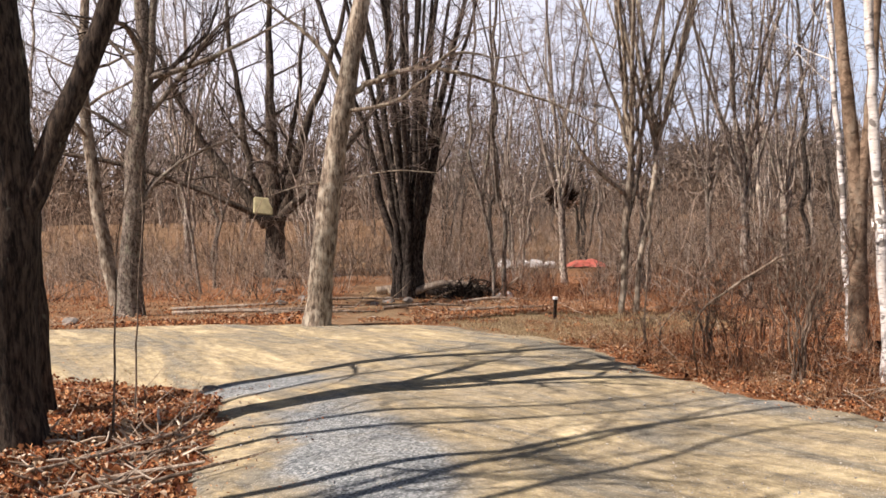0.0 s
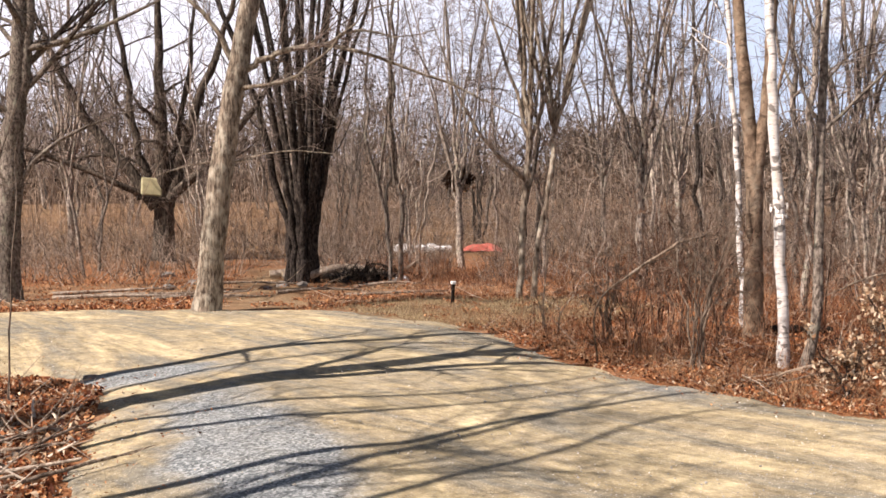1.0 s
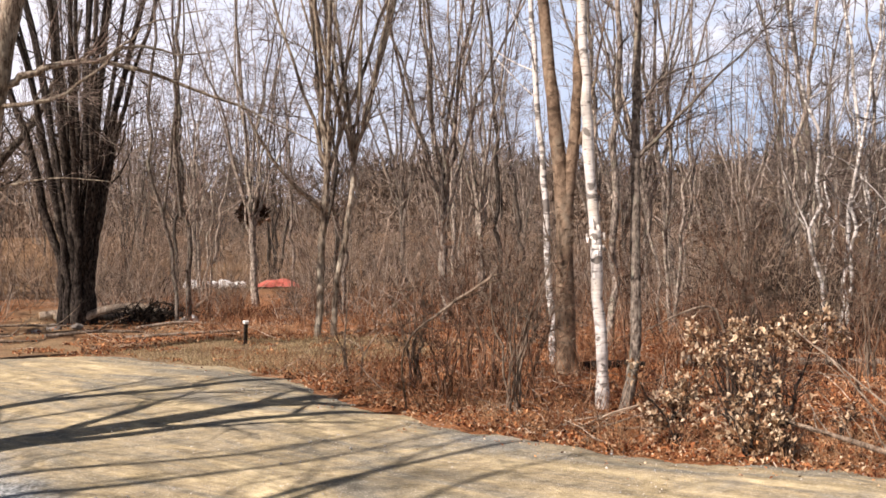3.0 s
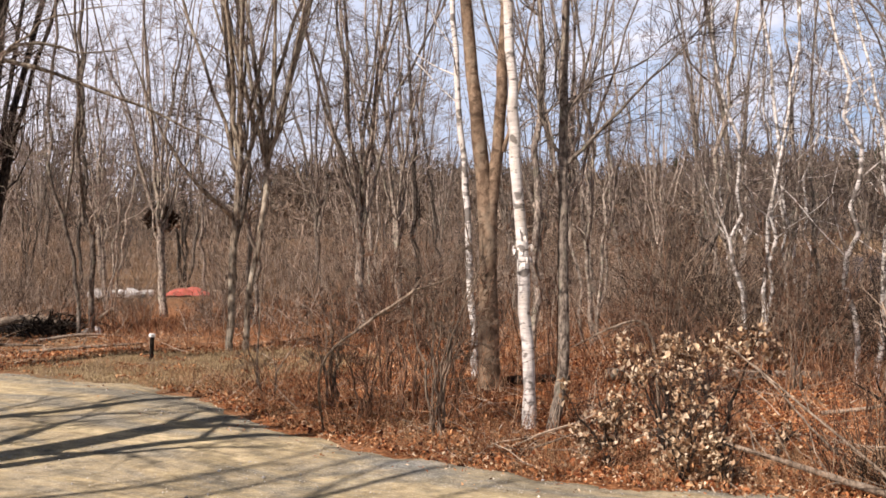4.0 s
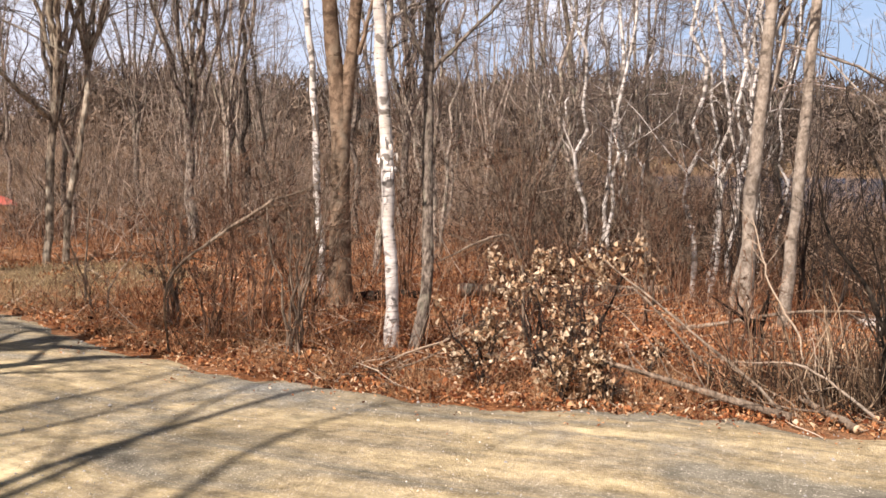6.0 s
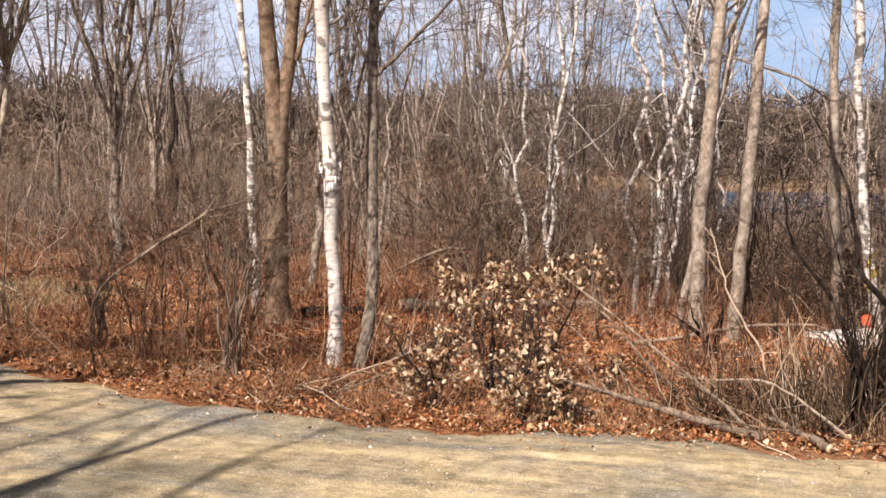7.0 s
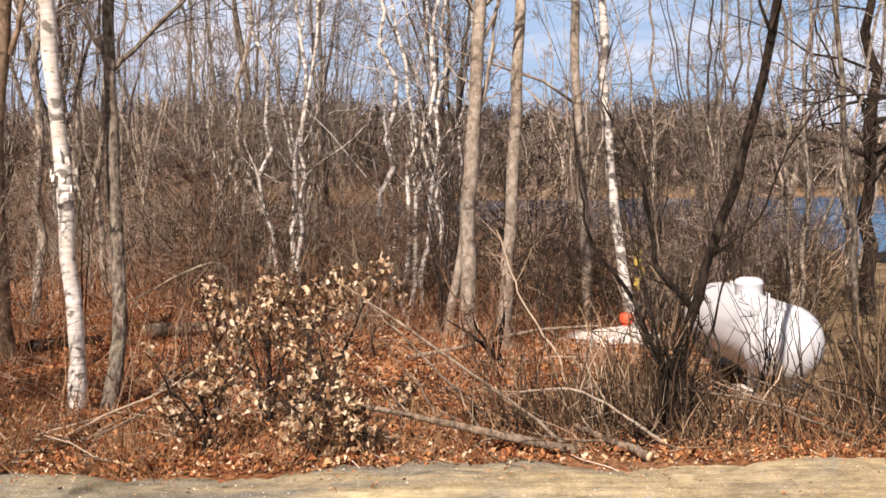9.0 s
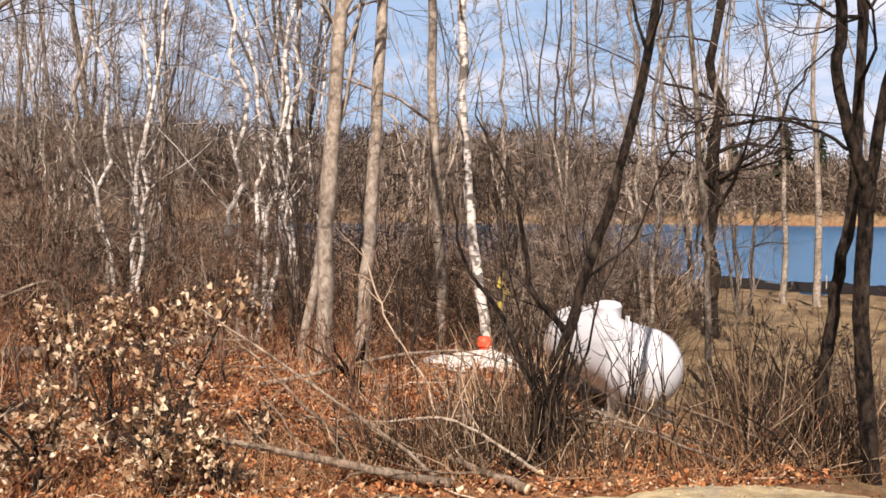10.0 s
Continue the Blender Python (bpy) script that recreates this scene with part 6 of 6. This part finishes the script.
for k, (x, y, a, l_) in enumerate(((-4.9, 15.6, 0.05, 2.2), (-4.2, 16.4, -0.1, 2.6), (-3.2, 15.0, 0.12, 1.8), (-5.2, 17.3, 0.1, 2.4), (-1.1, 15.6, 0.2, 1.6), (0.1, 15.2, -0.1, 1.7), (0.4, 16.6, 0.15, 1.5), (-2.6, 17.9, 0.0, 2.0))):
    pole("fallen_branch", "grey branch lying in the leaves beyond the sand", "branch", [(x, y, 0.04), (x + 0.5 * l_ * math.cos(a), y + 0.5 * l_ * math.sin(a), 0.08), (x + l_ * math.cos(a), y + l_ * math.sin(a), 0.05)], 0.045 - 0.002 * k, 0.018, 560 + k, DEADWOOD if k % 3 == 0 else BRANCH, 3, "branches beyond the sand")
for k, (x, y) in enumerate(((0.05, 18.9), (-0.2, 19.3), (0.4, 18.2))):
    pole("fallen_log", "grey log in the pile beside the dark clump", "log", [(x - 0.9, y + 0.1, 0.1), (x, y, 0.12 + 0.1 * k), (x + 1.0, y - 0.25, 0.16)], 0.09, 0.06, 520 + k, DEADWOOD, 2, "piled logs")


def oak_sapling(name, at, stems, tall, count, seed, label, low=0.0):
    """A young oak still holding dry leaves."""
    rng = random.Random(seed)
    gg = np.random.default_rng(seed)
    o = levels()
    for k in range(stems):
        a = rng.uniform(0, 6.283)
        s = rng.uniform(0.15, 0.6) * tall
        stem(rng, o, [(0, 0, -0.05), (0.25 * s * math.cos(a), 0.25 * s * math.sin(a), 0.35 * tall), (0.75 * s * math.cos(a), 0.75 * s * math.sin(a), 0.75 * tall)], rng.uniform(0.008, 0.014), 0.003, rng.uniform(0.75, 1.05) * tall, 0.02, 1.2, 11, 0.12 * tall, 0.40 * tall, 2, 4, 0.0)
    top = root(name, (*at, ground_at(*at)), label, "sapling")
    for s_ in o[0]:
        part("stem", built([s_], 6), TWIG_DARK, top)
    part("crown", gather([built(o[k], 4) for k in (1, 2) if o[k]]), TWIG_DARK, top)
    ends = [p_ for k in (1, 2) for pts, _ in o[k] for p_ in pts[1:] if p_.z > low * tall]
    count = int(count * 0.72)
    tufts_ = max(count // 16, 10)
    pick = gg.integers(0, len(ends), tufts_)[(gg.random(count) ** 1.3 * tufts_).astype(int)]
    c = np.array([tuple(ends[k]) for k in pick]) + gg.normal(0, 0.034, (count, 3)) - np.abs(gg.normal(0, 0.035, (count, 1))) * (0, 0, 1)
    c[:, 2] = np.maximum(c[:, 2], 0.02)
    part("leaves", leaves(gg, c, gg.uniform(0.018, 0.052, count), 1.8, 0.9), OAK_LEAF, top, "curled tan leaves that never fell")
    return top


oak_sapling("oak_sapling", (3.12, 3.62), 6, 0.56, 600, 601, "young oak holding curled pale tan leaves at the road")
oak_sapling("oak_sapling", (4.05, 4.32), 5, 0.98, 820, 602, "tall young oak holding curled pale tan leaves", 0.68)
oak_sapling("oak_sapling", (3.68, 4.48), 5, 0.90, 620, 607, "tall young oak holding curled pale tan leaves", 0.65)
oak_sapling("oak_sapling", (3.02, 4.3), 6, 0.58, 760, 603, "small young oak with dry leaves beside the birch", 0.2)
oak_sapling("oak_sapling", (3.3, 3.42), 5, 0.34, 330, 605, "low oak sprout crowded with dry leaves")
oak_sapling("oak_sapling", (3.42, 4.0), 4, 0.66, 260, 606, "low oak sprout crowded with dry leaves", 0.45)
oak_sapling("oak_sapling", (4.1, 3.79), 3, 0.30, 110, 604, "low oak sprout with a few dry leaves")


def bare_shrub(at, seed, stems, tall, label, mat=TWIG_DARK, group="bare shrubs"):
    rng = random.Random(seed)
    o = levels()
    for _ in range(stems):
        a, s = rng.uniform(0, 6.283), rng.uniform(0.1, 0.4)
        stem(rng, o, [(0.06 * math.cos(a), 0.06 * math.sin(a), -0.05), (s * 0.4 * math.cos(a), s * 0.4 * math.sin(a), tall * 0.4), (s * math.cos(a), s * math.sin(a), tall * 0.8)], rng.uniform(0.007, 0.016), 0.003, tall * rng.uniform(0.8, 1.3), 0.03, 1.2, 4, tall * 0.3, tall * 0.4, 3, 3, 0.05)
    return tree("shrub", at, o, label, "shrub", mat, mat, group, 6)


for k, (x, y, n_, h_) in enumerate(((2.46, 5.99, 8, 1.25), (2.85, 6.45, 8, 1.2), (2.2, 6.9, 5, 0.9), (2.3, 7.9, 6, 1.0), (2.9, 7.4, 5, 1.3), (3.2, 8.6, 6, 1.4), (1.9, 8.8, 4, 0.8), (4.9, 6.6, 5, 1.4), (5.6, 6.9, 6, 1.5), (6.4, 7.6, 7, 2.0), (5.2, 8.3, 6, 1.8), (7.4, 7.2, 6, 1.6), (8.4, 6.3, 6, 1.8), (4.6, 5.6, 4, 1.0), (5.6, 5.2, 4, 1.1), (5.9, 2.9, 6, 1.1), (6.6, 2.2, 6, 1.0), (6.1, 1.6, 6, 0.9), (7.0, 3.4, 5, 1.2), (6.9, 1.0, 6, 0.9), (5.7, 0.2, 5, 0.9), (6.3, 0.6, 6, 0.8), (7.2, 1.4, 6, 0.9), (7.8, 0.9, 6, 0.8), (8.6, 1.7, 6, 0.9), (9.3, 1.2, 6, 0.8), (6.0, 1.15, 6, 0.7), (10.2, 2.1, 6, 1.0), (8.3, 5.0, 6, 1.7), (9.2, 6.0, 7, 2.2), (10.8, 3.9, 7, 2.2), (11.6, 5.3, 8, 2.6), (9.8, 7.2, 7, 2.4), (5.8, 6.83, 11, 1.15), (5.0, 6.2, 8, 1.0), (4.5, 4.9, 7, 0.9), (6.6, 6.0, 8, 1.2), (7.3, 6.3, 8, 1.5), (5.3, 3.9, 7, 0.9))):
    h_ *= float(low_gap(np.array(x), np.array(y))) if x < 9 and y < 2.6 else 1.0
    # shrubs in shady spots take darker twigs, so the shade is in their colour
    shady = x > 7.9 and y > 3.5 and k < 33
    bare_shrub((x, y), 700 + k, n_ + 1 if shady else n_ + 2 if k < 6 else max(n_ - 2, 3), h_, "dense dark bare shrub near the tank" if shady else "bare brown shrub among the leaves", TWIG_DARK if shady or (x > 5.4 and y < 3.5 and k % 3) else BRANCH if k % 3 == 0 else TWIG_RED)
for k, (x, y, h_) in enumerate(((7.35, 2.2, 0.95), (7.7, 2.6, 1.0), (7.05, 2.45, 1.05), (6.2, 2.45, 0.9), (6.5, 2.15, 0.8))):
    rng = random.Random(790 + k)
    o = levels()
    for i in range(5):
        a, w_ = rng.uniform(0, 6.28), rng.uniform(0.1, 0.35)
        stem(rng, o, [(0.05 * math.cos(a), 0.05 * math.sin(a), -0.05), (0.4 * w_ * math.cos(a), 0.4 * w_ * math.sin(a), 0.4 * h_), (w_ * math.cos(a), w_ * math.sin(a), 0.8 * h_)], rng.uniform(0.006, 0.011), 0.002, h_ * rng.uniform(0.7, 1.1), 0.015, 1.2, 1, h_ * 0.4, 0.35 * h_, 2, 1)
    tree("shrub", (x, y), o, "thin dark stems standing before the tank", "shrub", TWIG_DARK, TWIG_DARK, "shrubs before the tank", 5)
for k in range(16):
    rng = random.Random(780 + k)
    x = 11.0 + 1.0 * (k % 8) + rng.uniform(-0.4, 0.4)
    y = 0.9 + 0.26 * x + 0.8 * (k // 8) + rng.uniform(-0.3, 0.5)
    bare_shrub((x, y), 740 + k, 6, rng.uniform(1.4, 2.2), "tall bare brown shrub on the bank", TWIG_WOODS, "shrubs on the bank")
for k, (x, y, h_) in enumerate(((-3.92, 6.05, 2.2), (-3.95, 7.2, 1.9), (2.05, 9.6, 1.6), (4.6, 13.2, 1.5))):
    rng = random.Random(760 + k)
    o = levels()
    stem(rng, o, [(0, 0, -0.05), (0.03, 0.02, h_ * 0.4), (0.08, 0, h_ * 0.8)], 0.013, 0.004, h_ * 1.25, 0.006, 1.2, 5, h_ * 0.45, 0.5, 3, 3)
    tree("sapling", (x, y), o, "thin bare sapling standing in the leaves", "sapling", BRANCH, BRANCH, "saplings", 6)


def stone(at, size, seed, label="rounded grey fieldstone in the leaves", group="fieldstones", mat=STONE):
    rng = random.Random(seed)
    bm = bmesh.new()
    bmesh.ops.create_icosphere(bm, subdivisions=2, radius=1.0)
    off = Vector((rng.uniform(0, 50), rng.uniform(0, 50), 0))
    for v_ in bm.verts:
        v_.co *= 0.85 + 0.35 * noise.noise(v_.co * 1.3 + off)
        v_.co = Vector((v_.co.x * size[0], v_.co.y * size[1], v_.co.z * size[2]))
    me = bpy.data.meshes.new("fieldstone")
    bm.to_mesh(me)
    bm.free()
    me.materials.append(mat)
    ob = new("fieldstone", me)
    ob.matrix_basis = pose(at[0], at[1], ground_at(*at[:2]) + size[2] * 0.35, 0, 0, rng.uniform(0, 360))
    return tagged(ob, label, "stone", group)


for k, (x, y, s) in enumerate(((-3.1, 17.6, 0.22), (-2.7, 19.5, 0.28), (-3.3, 21.0, 0.3), (0.75, 18.2, 0.32), (1.1, 18.6, 0.24), (0.5, 18.9, 0.3), (-0.9, 18.0, 0.26), (-0.5, 17.8, 0.2), (-6.5, 14.9, 0.28), (-1.2, 17.3, 0.16), (1.35, 17.4, 0.2), (-3.3, 8.0, 0.14), (-3.15, 7.75, 0.10), (5.6, 3.2, 0.1), (6.6, 4.3, 0.08))):
    stone((x, y), (0.75 * s, 0.62 * s, 0.36 * s), 800 + k)
for k, (x, y, s) in enumerate(((3.4, 29.0, 0.30), (3.9, 29.2, 0.26), (4.3, 29.1, 0.3), (4.8, 29.3, 0.24))):
    stone((x, y), (s * 1.3, s, s * 0.8), 820 + k, "white sheeted bundle lying in the woods", "white bundles", WHITE_SHEET)

stone((1.5, 17.7), (0.17, 0.15, 0.13), 840, "white stone beside the brush pile", "fieldstones", WHITE_SHEET)
pile = root("brush_pile", (0.8, 17.9, ground_at(0.8, 17.9)), "dark tangled pile of brush and roots", "brush pile")
gg = np.random.default_rng(850)
P, R = sprays(gg, np.stack([gg.normal(0, 0.30, 170), gg.normal(0, 0.22, 170), np.abs(gg.normal(0, 0.10, 170))], 1), gg.normal(0, 1.6, (170, 2)), gg.uniform(0.3, 0.8, 170), gg.uniform(0.008, 0.022, 170), 4, 0.35)
P[:, :, 2] = np.minimum(np.maximum(P[:, :, 2], 0.02), 0.5 - 0.35 * np.hypot(P[:, :, 0], P[:, :, 1]))
part("tangle", tubes(P, R, 4), BARK_BLACK, pile)

# red tarp lying over a heap far in the woods
tarp = root("tarp", (5.85, 28.9, ground_at(5.85, 28.9)), "faded red tarp over a low heap in the woods", "tarp", turn=-8)
ux, uy = np.meshgrid(np.linspace(-0.62, 0.62, 22), np.linspace(-0.45, 0.45, 14), indexing="ij")
uz = 0.22 * (1 - (ux / 0.66) ** 4) * (1 - (uy / 0.5) ** 2) + 0.05 * ripple(ux, uy, 4.0)
i = np.arange(ux.size).reshape(ux.shape)
part("sheet", (np.stack([ux, uy, uz], -1).reshape(-1, 3), np.stack([i[:-1, :-1], i[1:, :-1], i[1:, 1:], i[:-1, 1:]], -1).reshape(-1, 4)), RED_FABRIC, tarp)

# dark leaf nest hung in a thin tree
nx, ny = 5.3, 29.8
rng = random.Random(900)
o = levels()
stem(rng, o, [(0, 0, -0.1), (0.05, 0, 1.4), (0.0, 0.1, 2.8), (0.1, 0, 4.5)], 0.07, 0.02, 9.0, 0.03, 1.2, 10, 1.8, 1.6)
tree("slim_tree", (nx, ny), o, "slim tree carrying a dark nest", "tree", BARK_WOODS, TWIG_WOODS, sides=8)
nest = root("leaf_nest", (nx, ny - 0.1, ground_at(nx, ny)), "dark ragged nest of leaves and twigs in a tree", "nest")
gg = np.random.default_rng(901)
c = gg.normal(0, 1, (700, 3))
c /= np.linalg.norm(c, axis=1, keepdims=True)
c *= (0.46 * gg.random(700) ** 0.5)[:, None] * (1.0, 0.8, 0.95)
c[:, 0] *= 1.15 - 0.9 * np.clip(c[:, 2] / 0.4 + 0.2, 0, 1)
c[:, :2] += 0.05 * ripple(c[:, 1], c[:, 2], 9.0)[:, None]
part("leaves", leaves(gg, c + (0, 0, 2.35), gg.uniform(0.12, 0.24, 700), 0.9, 0.4), NEST_LEAF, nest)
hem = gg.normal(0, 1, (160, 3)) * (0.17, 0.14, 0.05) + (0.08, 0, 2.0)
part("lower_leaves", leaves(gg, hem, gg.uniform(0.10, 0.2, 160), 0.6, 0.4), STICKS, nest, "greyish lower fringe")
P, R = sprays(gg, c[:60] * 0.5 + (0, 0, 2.1), gg.normal(0, 1.2, (60, 2)), gg.uniform(0.3, 0.8, 60), np.full(60, 0.008), 4, 0.2)
part("twigs", tubes(P, R, 4), TWIG_DARK, nest)

# short marker post with a white cap on the clearing
mp = root("marker_post", (1.6, 13.1, ground_at(1.6, 13.1)), "short dark wooden post with a white cap", "post")
part("post", bm_box(bmesh.new(), (0.05, 0.05, 0.36), (0, 0, 0.14), pose(0, 0, 0, 2, 3, 12), 0.008), BARK_BLACK, mp)
part("cap", bm_box(bmesh.new(), (0.075, 0.075, 0.05), (0.008, 0, 0.335), pose(0, 0, 0, 2, 3, 12), 0.012), WHITE_SHEET, mp)

# board wedged in the low fork
bd = root("board", (-4.02, 26.2, ground_at(-4.02, 26.2)), "weathered yellow-green board wedged in a tree fork", "board", turn=10)
part("panel", bm_box(bmesh.new(), (0.56, 0.07, 0.50), (0, -0.12, 2.02), pose(0, 0, 0, -14, 6, 4), 0.04), BOX_GREEN, bd)
part("ledge", bm_box(bmesh.new(), (0.80, 0.30, 0.12), (0.0, -0.12, 1.68), pose(0, 0, 0, 0, 8, 0), 0.012), BARK_BLACK, bd, "black underside ledge")
